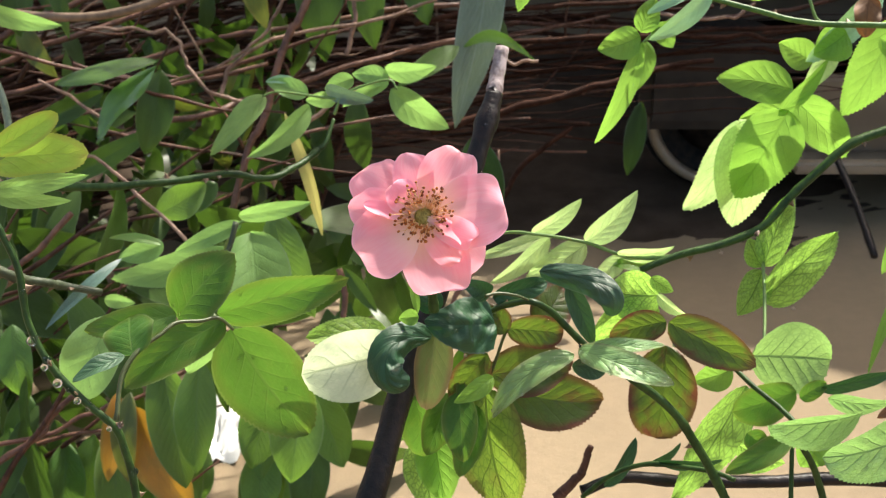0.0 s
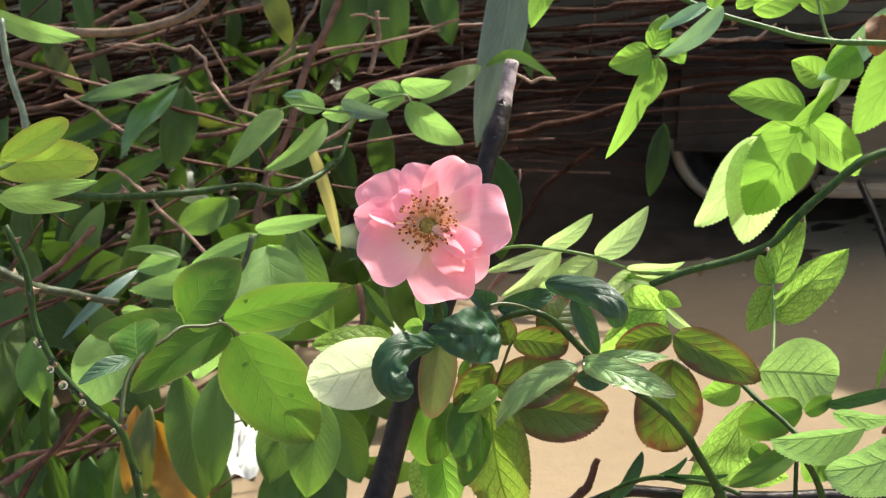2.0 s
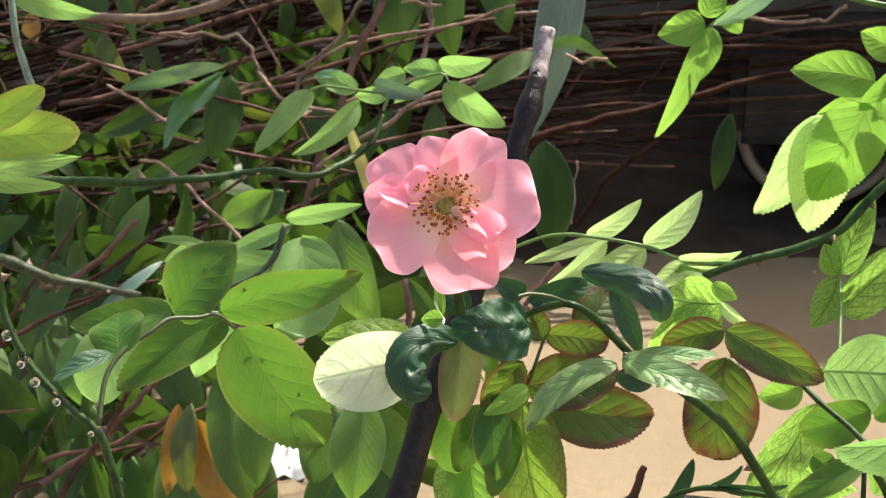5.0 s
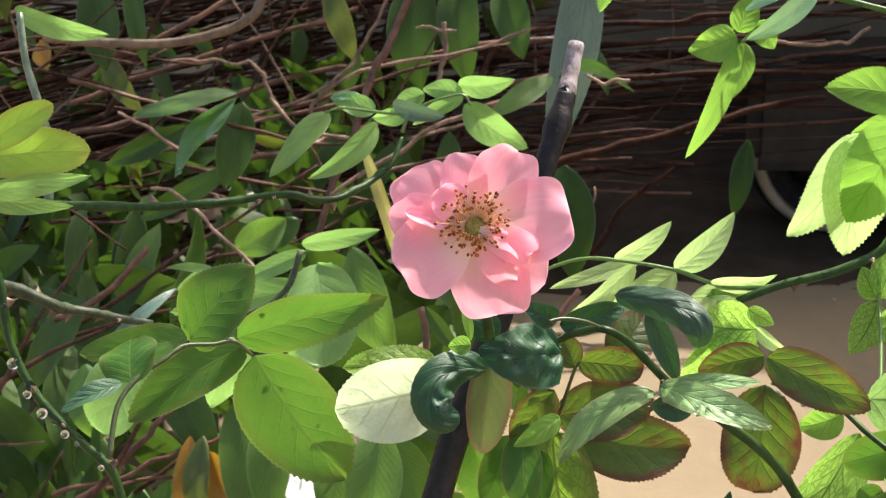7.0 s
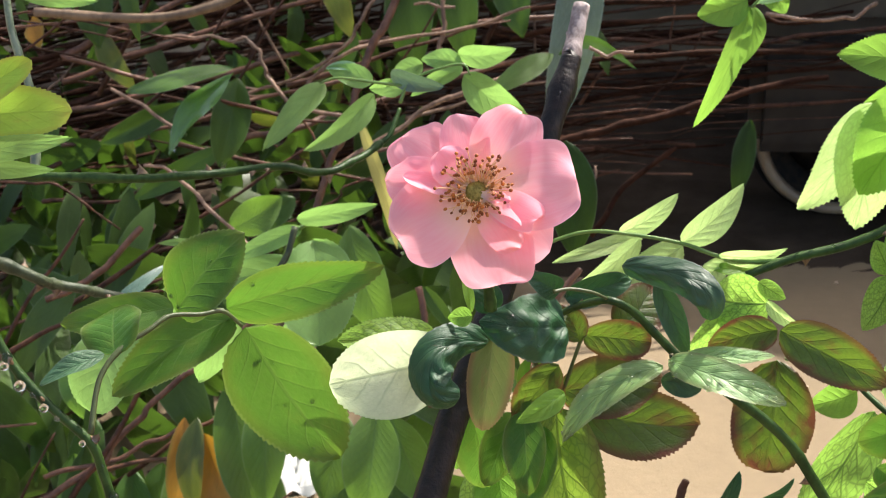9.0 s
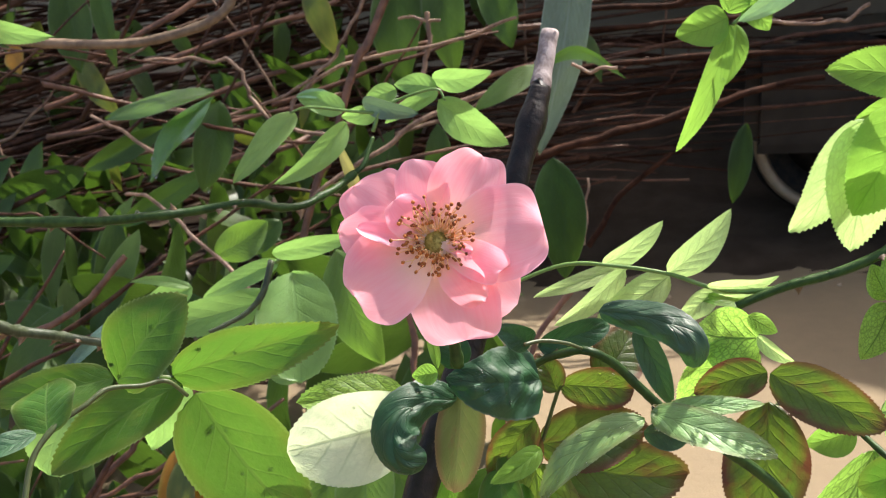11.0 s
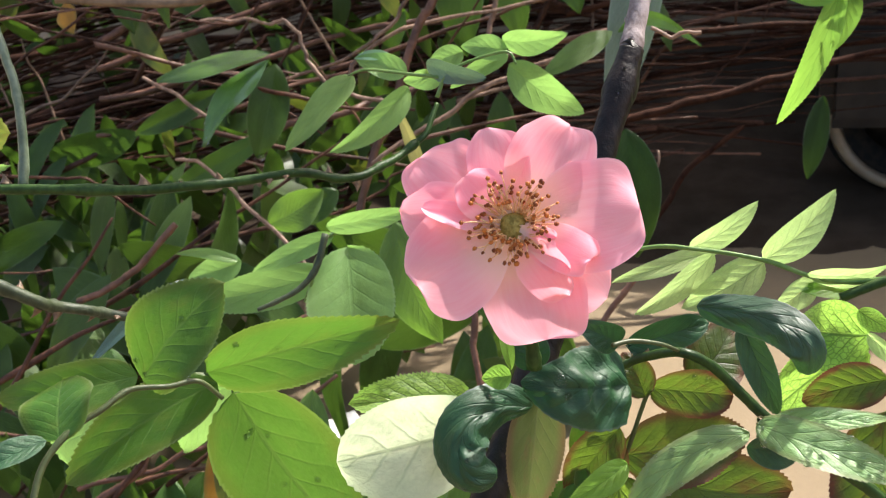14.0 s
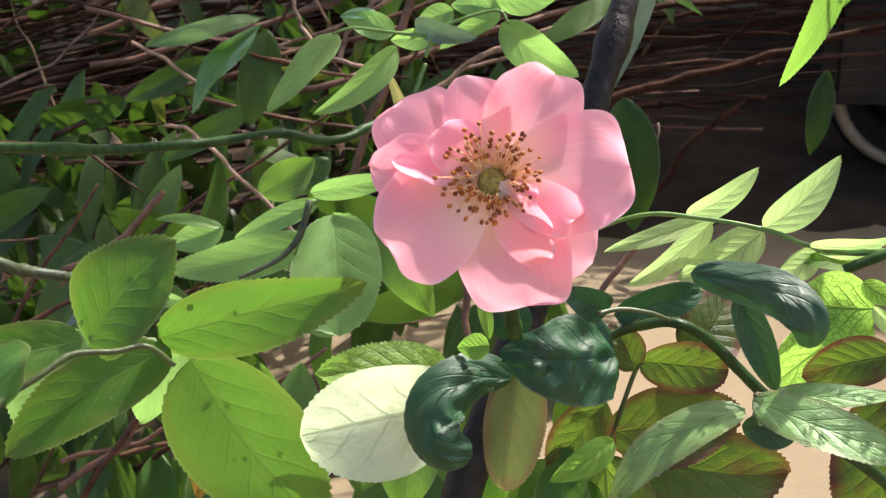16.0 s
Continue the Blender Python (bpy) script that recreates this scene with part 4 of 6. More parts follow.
stem(rose, "green", [(0.1738, 0.0219, 0.7503), (0.1795, 0.0248, 0.7362), (0.1883, 0.0265, 0.7192), (0.1973, 0.0238, 0.6930)], 0.0031, 0.0040, name='cane')
stem(rose, "green", [(0.1805, 0.0459, 0.7250), (0.1801, 0.0409, 0.7142), (0.1797, 0.0308, 0.6926)], 0.0024, 0.0024, name='petiole')
# dark wood low in the bush
stem(rose, "old", [(0.0666, 0.1147, 0.6418), (0.0746, 0.1162, 0.6502), (0.0810, 0.1176, 0.6583), (0.0860, 0.1220, 0.6728)], 0.0072, 0.0039, name='shoot', label='reddish brown broken shoot')
stem(rose, "dark", [(0.0814, 0.1164, 0.6454), (0.1051, 0.1242, 0.6499), (0.1391, 0.1276, 0.6449), (0.1903, 0.1318, 0.6416), (0.2353, 0.1369, 0.6402), (0.2911, 0.1403, 0.6351)], 0.0066, 0.0082, name='branch')
stem(rose, "green", [(0.0802, 0.1041, 0.6499), (0.0952, 0.1006, 0.6669), (0.1130, 0.0945, 0.6785), (0.1302, 0.0852, 0.6832), (0.1470, 0.0753, 0.6865), (0.1573, 0.0646, 0.6882)], 0.0029, 0.0027, name='shoot')
leaf(rose, "dark", (0.0931, 0.1066, 0.6552), (0.1107, 0.1187, 0.6811), 0.0112, 30, 0.26, 0.5)
leaf(rose, "dark", (0.1172, 0.1011, 0.6742), (0.1348, 0.1061, 0.6849), 0.0100, 40, 0.26, 0.5)
leaf(rose, "dark", (0.1201, 0.0907, 0.6826), (0.1556, 0.0911, 0.6834), 0.0098, 40, 0.26, 0.5)
# bright sprays above
stem(rose, "shoot", [(0.0882, 0.2797, 0.9312), (0.1116, 0.2729, 0.9187), (0.1419, 0.2663, 0.9064), (0.1628, 0.2621, 0.8992), (0.1882, 0.2583, 0.8932), (0.2090, 0.2551, 0.8883), (0.2297, 0.2532, 0.8861), (0.2528, 0.2521, 0.8859), (0.2896, 0.2509, 0.8852)], 0.0028, 0.0039, name='branch', label='young green shoot with thorns', thorns=8)
leaf(rose, "lime", (0.1195, 0.2470, 0.8768), (0.0937, 0.2463, 0.8122), 0.0120, 10, 0.3, 0.5, lean=-0.05, form='point')
leaf(rose, "lime", (0.1239, 0.2601, 0.8734), (0.1165, 0.2472, 0.8458), 0.0120, -10, 0.3, 0.5, form='point')
leaf(rose, "lime", (0.1181, 0.2484, 0.8800), (0.0926, 0.2450, 0.8725), 0.0196, 5, 0.25, 0.5, form='point')
leaf(rose, "lime", (0.1194, 0.2559, 0.8802), (0.1281, 0.2646, 0.8990), 0.0155, 0, 0.26, 0.5, form='point')
leaf(rose, "lime", (0.1282, 0.2580, 0.8845), (0.1387, 0.2520, 0.8718), 0.0145, 0, 0.26, 0.5, form='point')
leaf(rose, "blue", (0.1598, 0.2537, 0.9070), (0.1219, 0.2411, 0.8799), 0.0127, -20, 0.26, 0.5)
leaf(rose, "blue", (0.1516, 0.2607, 0.9064), (0.1222, 0.2542, 0.8923), 0.0079, 20, 0.26, 0.5)
stem(rose, "lime", [(0.1212, 0.2535, 0.8749), (0.1305, 0.2569, 0.8824), (0.1445, 0.2609, 0.8910), (0.1632, 0.2640, 0.8974)], 0.0018, 0.0018, name='petiole')
leaf(rose, "lime", (0.0670, 0.3067, 0.9204), (0.0468, 0.2893, 0.8833), 0.0177, 10, 0.26, 0.5, form='point')
leaf(rose, "lime", (0.1173, 0.3037, 0.9140), (0.1058, 0.2977, 0.9012), 0.0140, 0, 0.26, 0.5, form='point')
leaf(rose, "lime", (0.1556, 0.2873, 0.8952), (0.1714, 0.2991, 0.9204), 0.0101, 0, 0.26, 0.5, form='point')
leaf(rose, "lime", (0.1743, 0.2880, 0.8969), (0.1934, 0.2981, 0.9184), 0.0110, 0, 0.26, 0.5, form='point')
leaf(rose, "lime", (0.1844, 0.2877, 0.8960), (0.2211, 0.2954, 0.9124), 0.0205, 10, 0.26, 0.5, form='point')
leaf(rose, "lime", (0.2157, 0.3040, 0.8986), (0.2478, 0.3078, 0.9065), 0.0263, 0, 0.26, 0.5, form='round')
stem(rose, "lime", [(0.2222, 0.2982, 0.9185), (0.2247, 0.2901, 0.9011), (0.2296, 0.2819, 0.8836), (0.2343, 0.2799, 0.8793)], 0.0020, 0.0020, name='petiole')
leaf(rose, "lime", (0.2263, 0.3007, 0.8291), (0.1762, 0.3035, 0.8352), 0.0270, 10, 0.2, 0.5, teeth=0.065, form='point')
leaf(rose, "lime", (0.2427, 0.3219, 0.8407), (0.2203, 0.3273, 0.8522), 0.0213, 0, 0.26, 0.5, form='point')
leaf(rose, "blue", (0.2739, 0.2991, 0.8933), (0.2257, 0.2738, 0.8561), 0.0207, -20, 0.5, 0.5)
leaf(rose, "lime", (0.2904, 0.3122, 0.8708), (0.2611, 0.3069, 0.8085), 0.0327, 10, 0.26, 0.5, teeth=0.065, form='point')
leaf(rose, "lime", (0.2134, 0.2805, 0.8196), (0.2454, 0.2954, 0.8514), 0.0121, 20, 0.26, 0.5, form='point')
leaf(rose, "lime", (0.2200, 0.2815, 0.8218), (0.1904, 0.2808, 0.7610), 0.0425, 5, 0.15, 0.5, teeth=0.065, form='point')
leaf(rose, "veined", (0.1970, 0.2993, 0.8092), (0.1610, 0.3006, 0.7445), 0.0331, -15, 0.2, 0.5, teeth=0.065, form='point')
leaf(rose, "veined", (0.1981, 0.2955, 0.8095), (0.1934, 0.2961, 0.7343), 0.0398, 5, 0.26, 0.5, teeth=0.065, form='point')
leaf(rose, "lime", (0.2304, 0.3161, 0.8115), (0.1953, 0.3127, 0.8042), 0.0143, 0, 0.26, 0.5, form='point')
leaf(rose, "lime", (0.2240, 0.2918, 0.8269), (0.2670, 0.3022, 0.7814), 0.0287, 10, 0.26, 0.5, teeth=0.065, form='point')
leaf(rose, "lime", (0.2926, 0.2474, 0.8229), (0.2819, 0.2622, 0.8548), 0.0229, 0, 0.26, 0.5, form='point')
leaf(rose, "lime", (0.2974, 0.2847, 0.9031), (0.2706, 0.2828, 0.8990), 0.0120, 0, 0.26, 0.5, form='point')
leaf(rose, "lime", (0.2953, 0.2698, 0.8877), (0.2796, 0.2708, 0.8897), 0.0142, 0, 0.26, 0.5, form='point')
leaf(rose, "lime", (0.3017, 0.2615, 0.8202), (0.2843, 0.2426, 0.7798), 0.0180, 20, 0.26, 0.5, form='point')
leaf(rose, "brown", (0.2588, 0.2709, 0.8980), (0.2564, 0.2603, 0.8756), 0.0168, 10, 0.26, 0.5, wave=0.2, label='withered brown patch of leaf')
leaf(rose, "veined", (0.2513, 0.3030, 0.8599), (0.2291, 0.2893, 0.8306), 0.0149, 0, 0.26, 0.5, form='point')
leaf(rose, "lime", (0.2727, 0.2840, 0.8685), (0.2930, 0.2779, 0.8554), 0.0146, 0, 0.26, 0.5, form='point')
leaf(rose, "lime", (0.2499, 0.2786, 0.8734), (0.2289, 0.2726, 0.8608), 0.0245, 0, 0.26, 0.5, form='point')
# canes down to the ground
stem(rose, "dark", [(-0.0564, -0.0076, 0.6563), (-0.1009, -0.0829, 0.5344), (-0.0226, 0.0777, -0.0200)], 0.0150, 0.0187, name="cane")
stem(rose, "green", [(0.1502, 0.0361, 0.6886), (0.2658, 0.0622, 0.5967), (0.0601, 0.0908, -0.0200)], 0.0052, 0.0065, name="cane")
stem(rose, "green", [(0.1973, 0.0238, 0.6930), (0.2542, 0.0285, 0.5543), (0.0789, 0.0871, -0.0200)], 0.0040, 0.0049, name="cane")


# ---- the flower ----
def petal_material():
    m, nodes, links, bsdf = material("pink_petal")
    uv = nodes.new("ShaderNodeUVMap")
    sep = nodes.new("ShaderNodeSeparateXYZ")
    links.new(uv.outputs[0], sep.inputs[0])
    x, y = sep.outputs[0], sep.outputs[1]
    M = lambda *a: math_node(nodes, links, *a)
    info = nodes.new("ShaderNodeObjectInfo")
    com = nodes.new("ShaderNodeCombineXYZ")
    links.new(M("MULTIPLY", x, 9.0), com.inputs[0])
    links.new(y, com.inputs[1])
    links.new(M("MULTIPLY", info.outputs["Random"], 31.0), com.inputs[2])
    streak = noise_node(nodes, links, 3.0, 4.0, com.outputs[0])
    soft = noise_node(nodes, links, 2.2, 2.0)
    pink = mix_node(nodes, links, ramp_node(nodes, links, streak, 0.2, 0.8), (0.93, 0.34, 0.42), (0.95, 0.43, 0.51))
    pink = mix_node(nodes, links, ramp_node(nodes, links, soft, 0.35, 0.7, 0.0, 0.4), pink, (0.97, 0.58, 0.64))
    col = mix_node(nodes, links, ramp_node(nodes, links, y, 0.15, 0.66, 1.0, 0.0), pink, (0.95, 0.74, 0.60))
    side = M("ABSOLUTE", M("MULTIPLY_ADD", x, 2.0, -1.0))
    rim = M("MAXIMUM", ramp_node(nodes, links, y, 0.90, 1.0), ramp_node(nodes, links, side, 0.86, 1.0))
    col = mix_node(nodes, links, M("MULTIPLY", rim, 0.30), col, (0.97, 0.66, 0.74))
    links.new(col, bsdf.inputs["Base Color"])
    bsdf.inputs["Roughness"].default_value = 0.75
    bsdf.inputs["Specular IOR Level"].default_value = 0.12
    crinkle = noise_node(nodes, links, 4.5, 3.0, com.outputs[0])
    bump = nodes.new("ShaderNodeBump")
    bump.inputs["Strength"].default_value = 0.14
    bump.inputs["Distance"].default_value = 0.001
    links.new(M("ADD", M("MULTIPLY", streak, 0.6), crinkle), bump.inputs["Height"])
    links.new(bump.outputs[0], bsdf.inputs["Normal"])
    tr = nodes.new("ShaderNodeBsdfTranslucent")
    links.new(mix_node(nodes, links, 0.25, col, (0.95, 0.4, 0.46)), tr.inputs["Color"])
    mx = nodes.new("ShaderNodeMixShader")
    mx.inputs[0].default_value = 0.40
    links.new(bsdf.outputs[0], mx.inputs[1])
    links.new(tr.outputs[0], mx.inputs[2])
    links.new(mx.outputs[0], nodes["Material Output"].inputs["Surface"])
    return m


def plain_material(name, low, high, scale=300.0, rough=0.6, spec=0.3):
    m, nodes, links, bsdf = material(name)
    a = noise_node(nodes, links, scale, 3.0)
    links.new(mix_node(nodes, links, ramp_node(nodes, links, a, 0.35, 0.65), low, high), bsdf.inputs["Base Color"])
    bsdf.inputs["Roughness"].default_value = rough
    bsdf.inputs["Specular IOR Level"].default_value = spec
    return m


PETAL = petal_material()
DISC = plain_material("yellow_green_disc", (0.24, 0.17, 0.03), (0.46, 0.34, 0.08), 700)
ANTHER = plain_material("rusty_anther", (0.13, 0.026, 0.006), (0.48, 0.15, 0.025), 420)
FILAMENT = plain_material("cream_filament", (0.80, 0.42, 0.18), (0.85, 0.58, 0.32), 500)

FLOWER_AT = Vector((-0.0086, 0.0120, 0.8655))
F_N = TOWARDS.normalized()
F_R = Vector((1, 0, 0))
F_U = F_N.cross(F_R)
F_TURN = Matrix((F_R, F_U, F_N)).transposed()


def petal_mesh(length, width, rise, reflex, low, wave, notch, seed, rows=28, cols=12, roll=0.0, cup=0.05):
    """A petal along +x in the flower's plane: a narrow foot, a broad rounded end with shallow lobes, gently cupped, its margin rolled back and crimped."""
    rng = random.Random(seed)
    q = [rng.uniform(0, 6.28) for _ in range(6)]
    v, uv, f = [], [], []
    mid = 0.58
    half = width / 2 / length
    for i in range(rows + 1):
        s = 0.35 * i / rows + 0.65 * math.sin(math.pi / 2 * i / rows)
        w = 0.20 + 0.80 * math.sin(min(1.0, s / mid) * math.pi / 2) ** 1.2
        if s > mid:
            w = max(0.0, 1 - ((s - mid) / (1 - mid)) ** 2.5) ** 0.44
        for j in range(-cols, cols + 1):
            u = j / cols
            x, y = s, w * u * half
            g = math.atan2(y, max(0.02, x - 0.45))
            far = min(1.0, math.hypot(max(0.0, x - 0.3), y) / 0.6) ** 2
            k = 1 + far * (0.028 * math.sin(2.6 * g + q[2]) + 0.020 * math.sin(5.1 * g + q[3]) + 0.010 * math.sin(10 * g + q[1])) - notch * 1.8 * far * math.exp(-((g - 0.5 * math.sin(q[4])) * 3.2) ** 2)
            x, y = x * k, y * k
            e = min(1.0, math.hypot(max(0.0, x - 0.35) / 0.62, y / half * 0.94))
            z = low + rise * length * math.sin(min(1.1, x) * 1.45) - reflex * length * max(0.0, x - 0.5) ** 2 * 3
            z += cup * width * u * u * (1 - 0.5 * s)
            # the rim rolls back and is crimped
            z -= 0.035 * width * e ** 7 * (0.7 + 0.5 * math.sin(2.2 * g + q[0]))
            z += 0.022 * width * e ** 3 * math.sin(6.5 * g + q[5])
            z += wave * width * s * s * (math.sin(2.0 * u + q[0]) + 0.3 * math.sin(4.2 * u + q[1]) * s)
            z += roll * width * u * s
            z += 0.028 * width * s * noise.noise(Vector((x * 2.6, y * 2.6, seed * 5.1)))
            v.append((x * length, y * length, z))
            uv.append((0.5 + 0.5 * u, s))
    n = 2 * cols + 1
    for i in range(rows):
        for j in range(n - 1):
            k = i * n + j
            f.append((k, k + 1, k + n + 1, k + n))
    return v, f, uv


def flower_part(name, verts, faces, mat, angle=0.0, uvs=None, parent=None, label=""):
    r = F_TURN @ Matrix.Rotation(radians(angle), 3, "Z")
    return place(name, mesh_of(name, [r @ Vector(p) for p in verts], faces, uvs), mat, parent, FLOWER_AT, label)


def dome(radius, height, rings, sides, bump, seed):
    rng = random.Random(seed)
    v, f = [(0, 0, height)], []
    for i in range(1, rings + 1):
        a = i / rings * math.pi / 2
        for k in range(sides):
            g = 2 * math.pi * (k + 0.5 * (i % 2)) / sides
            r = radius * math.sin(a)
            v.append((r * math.cos(g), r * math.sin(g), height * math.cos(a) + rng.uniform(-bump, bump)))
    for k in range(sides):
        f.append((0, 1 + k, 1 + (k + 1) % sides))
    for i in range(rings - 1):
        for k in range(sides):
            a, b = 1 + i * sides, 1 + (i + 1) * sides
            f.append((a + k, b + k, b + (k + 1) % sides, a + (k + 1) % sides))
    return v, f


v, f = dome(0.0050, 0.0042, 7, 22, 0.0005, 5)
flower = flower_part("flower", v, f, DISC, 0, None, rose, "open pink rose flower with a ring of rusty stamens")
# angle, length, width, rise, reflex, layer, wave, notch, roll
PETALS = (
    (82, 0.0285, 0.0125, 0.10, 0.05, -0.0040, 0.03, 0.03, 0.10),
    (322, 0.0345, 0.0250, 0.02, 0.12, -0.0055, 0.03, 0.03, 0.05),
    (144, 0.0375, 0.0260, 0.10, 0.10, -0.0042, 0.03, 0.03, 0.05),
    (61, 0.0370, 0.0255, 0.14, 0.06, -0.0030, 0.04, 0.05, 0.12),
    (104, 0.0312, 0.0185, 0.16, 0.06, -0.0026, 0.02, 0.01, 0.02),
    (8, 0.0385, 0.0345, 0.10, 0.10, -0.0020, 0.03, 0.03, -0.05),
    (286, 0.0370, 0.0320, 0.02, 0.20, -0.0036, 0.04, 0.04, 0.04),
    (172, 0.0345, 0.0210, 0.13, 0.08, -0.0020, 0.03, 0.03, -0.04),
    (211, 0.0355, 0.0310, 0.12, 0.12, -0.0008, 0.02, 0.02, -0.04),
    (134, 0.0215, 0.0150, 0.28, 0.02, 0.0004, 0.05, 0.02, 0.15),
)
for n, (ang, le, wi, ri, re, lo, wa, no, ro) in enumerate(PETALS):
    v, f, uv = petal_mesh(le, wi, ri, re, lo, wa, no, n + 3, roll=ro)
    flower_part("petal", v, f, PETAL, ang, uv, flower)
# small folded petals near the middle
for ang, le, wi, ri, re, lo, wa, no, ro in (
    (168, 0.0268, 0.0078, 0.20, 0.05, 0.0010, 0.20, 0.08, 0.30),
    (309, 0.0262, 0.0170, 0.20, 0.30, 0.0006, 0.12, 0.10, 0.12),
    (337, 0.0285, 0.0140, 0.24, 0.32, 0.0012, 0.14, 0.09, -0.18),
    (322, 0.0215, 0.0085, 0.34, 0.20, 0.0016, 0.26, 0.12, 0.30),
    (346, 0.0135, 0.0045, 0.55, 0.05, 0.0020, 0.30, 0.08, 0.40),
):
    v, f, uv = petal_mesh(le, wi, ri, re, lo, wa, no, int(ang), 24, 9, ro)
    flower_part("petal", v, f, PETAL, ang, uv, flower)

rng = random.Random(11)
for n in range(150):
    ang = n * 137.508 + rng.uniform(-24, 24)
    reach = (0.0058 + 0.0092 * rng.random() ** 1.2) * (0.94 + 0.20 * math.cos(radians(ang - 100)))
    top = rng.uniform(0.0035, 0.0095)
    a = Vector((0.0042, 0, 0.001))
    b = Vector((reach * 0.7, rng.uniform(-0.0012, 0.0012), top * 0.8))
    e = Vector((reach, rng.uniform(-0.0015, 0.0015), top))
    v, f = tube([a, b, e], 0.00022, 0.00016, 5, 0, 3, n)
    fil = flower_part("stamen", v, f, FILAMENT, ang, None, flower)
    bm = bmesh.new()
    bmesh.ops.create_icosphere(bm, subdivisions=1, radius=rng.uniform(0.00062, 0.00092))
    bmesh.ops.scale(bm, vec=(1.0, 0.7 + rng.uniform(0, 0.5), 0.8), verts=bm.verts)
    k = len(fil.data.vertices)
    r = F_TURN @ Matrix.Rotation(radians(ang), 3, "Z")
    vv = [tuple(p.co) for p in fil.data.vertices] + [tuple(r @ (p.co + e)) for p in bm.verts]
    ff = [tuple(p.vertices) for p in fil.data.polygons] + [tuple(k + q.index for q in p.verts) for p in bm.faces]
    nf = len(fil.data.polygons)
    bm.free()
    me = mesh_of("stamen", vv, ff)
    me.materials.append(FILAMENT)
    me.materials.append(ANTHER)
    me.polygons.foreach_set("material_index", [0] * nf + [1] * (len(ff) - nf))
    old = fil.data
    fil.data = me
    bpy.data.meshes.remove(old)

# ---- the shrub behind ----
shrub = new("shrub")
shrub.location = (-0.4, 1.5, 0.0)
WORLD_AT[shrub.name] = Vector(shrub.location)
tagged(shrub, "tangled shrub of red-brown stems with drooping lance-shaped leaves", "shrub")
leaf(shrub, "strap", (0.0663, 1.3414, 0.7348), (0.0162, 1.2152, 0.4645), 0.0591, 10, 0.4, 0.2, form='lance', teeth=0.0, wave=0.04, label='grey-green strap-shaped leaf', name='leaf', rows=30)
leaf(shrub, "sheen", (0.0269, 1.2298, 0.5723), (0.1183, 1.1592, 0.5748), 0.0165, 15, 0.1, 0.6, form='lance', teeth=0.0, wave=0.04, lean=-0.22, name='leaf', rows=30)
leaf(shrub, "hang", (0.0209, 1.2179, 0.5774), (-0.0563, 1.1466, 0.5478), 0.0291, 20, 0.1, 0.5, form='lance', teeth=0.0, wave=0.04, name='leaf', rows=30)
leaf(shrub, "sheen", (-0.3518, 1.1283, 0.5854), (-0.4700, 1.0851, 0.5696), 0.0300, 42, 0.16, 0.35, form='lance', teeth=0.0, wave=0.09, name='leaf', rows=30)
leaf(shrub, "sheen", (-0.3517, 1.1257, 0.5798), (-0.4196, 1.0550, 0.5051), 0.0400, 40, 0.3, 0.35, form='lance', teeth=0.0, wave=0.07, name='leaf', rows=30)
leaf(shrub, "lance", (-0.3509, 1.1426, 0.5699), (-0.3717, 1.0979, 0.4739), 0.0463, -10, 0.24, 0.6, form='lance', teeth=0.0, wave=0.05, name='leaf', rows=30)
leaf(shrub, "lance", (-0.4589, 1.0959, 0.7466), (-0.4357, 1.0454, 0.6382), 0.0234, 0, 0.36, 0.6, form='lance', teeth=0.0, wave=0.09, name='leaf', rows=30)
leaf(shrub, "lance", (-0.1889, 1.7127, 0.6081), (-0.1871, 1.6275, 0.4254), 0.0777, 10, 0.16, 0.8, form='lance', teeth=0.0, wave=0.07, name='leaf', rows=30)
leaf(shrub, "lance", (-0.1195, 1.6804, 0.6159), (-0.1072, 1.6049, 0.4539), 0.0634, 0, 0.3, 0.8, form='lance', teeth=0.0, wave=0.05, name='leaf', rows=30)
leaf(shrub, "lance", (-0.0590, 1.6755, 0.6052), (-0.0230, 1.6205, 0.4873), 0.0556, 0, 0.24, 0.5, form='lance', teeth=0.0, wave=0.09, name='leaf', rows=30)
leaf(shrub, "lance", (-0.6281, 1.4799, 0.6471), (-0.6042, 1.4236, 0.5266), 0.0608, 0, 0.36, 0.5, form='lance', teeth=0.0, wave=0.07, name='leaf', rows=30)
leaf(shrub, "lance", (-0.5165, 1.2147, 0.3860), (-0.3880, 1.2457, 0.4525), 0.0310, 0, 0.16, 0.35, form='lance', teeth=0.0, wave=0.05, name='leaf', rows=30)
leaf(shrub, "hang", (-0.3468, 1.0188, 0.4274), (-0.2867, 1.0347, 0.4615), 0.0419, 0, 0.3, 0.35, form='lance', teeth=0.0, wave=0.09, name='leaf', rows=30)
leaf(shrub, "lance", (-0.2833, 1.0949, 0.4369), (-0.3263, 1.0785, 0.4016), 0.0338, 0, 0.24, 0.6, form='lance', teeth=0.0, wave=0.07, name='leaf', rows=30)
leaf(shrub, "lance", (-0.4715, 1.3293, 0.4781), (-0.5832, 1.3063, 0.4288), 0.0321, 0, 0.36, 0.6, form='lance', teeth=0.0, wave=0.05, name='leaf', rows=30)
leaf(shrub, "hang", (-0.1908, 0.9010, 0.4823), (-0.1432, 0.8505, 0.3741), 0.0547, 10, 0.16, 0.8, form='lance', teeth=0.0, wave=0.09, name='leaf', rows=30)
leaf(shrub, "olive", (-0.3650, 0.8719, 0.2653), (-0.3669, 0.8279, 0.1705), 0.0314, 0, 0.3, 0.8, form='lance', teeth=0.0, wave=0.07, name='leaf', rows=30)
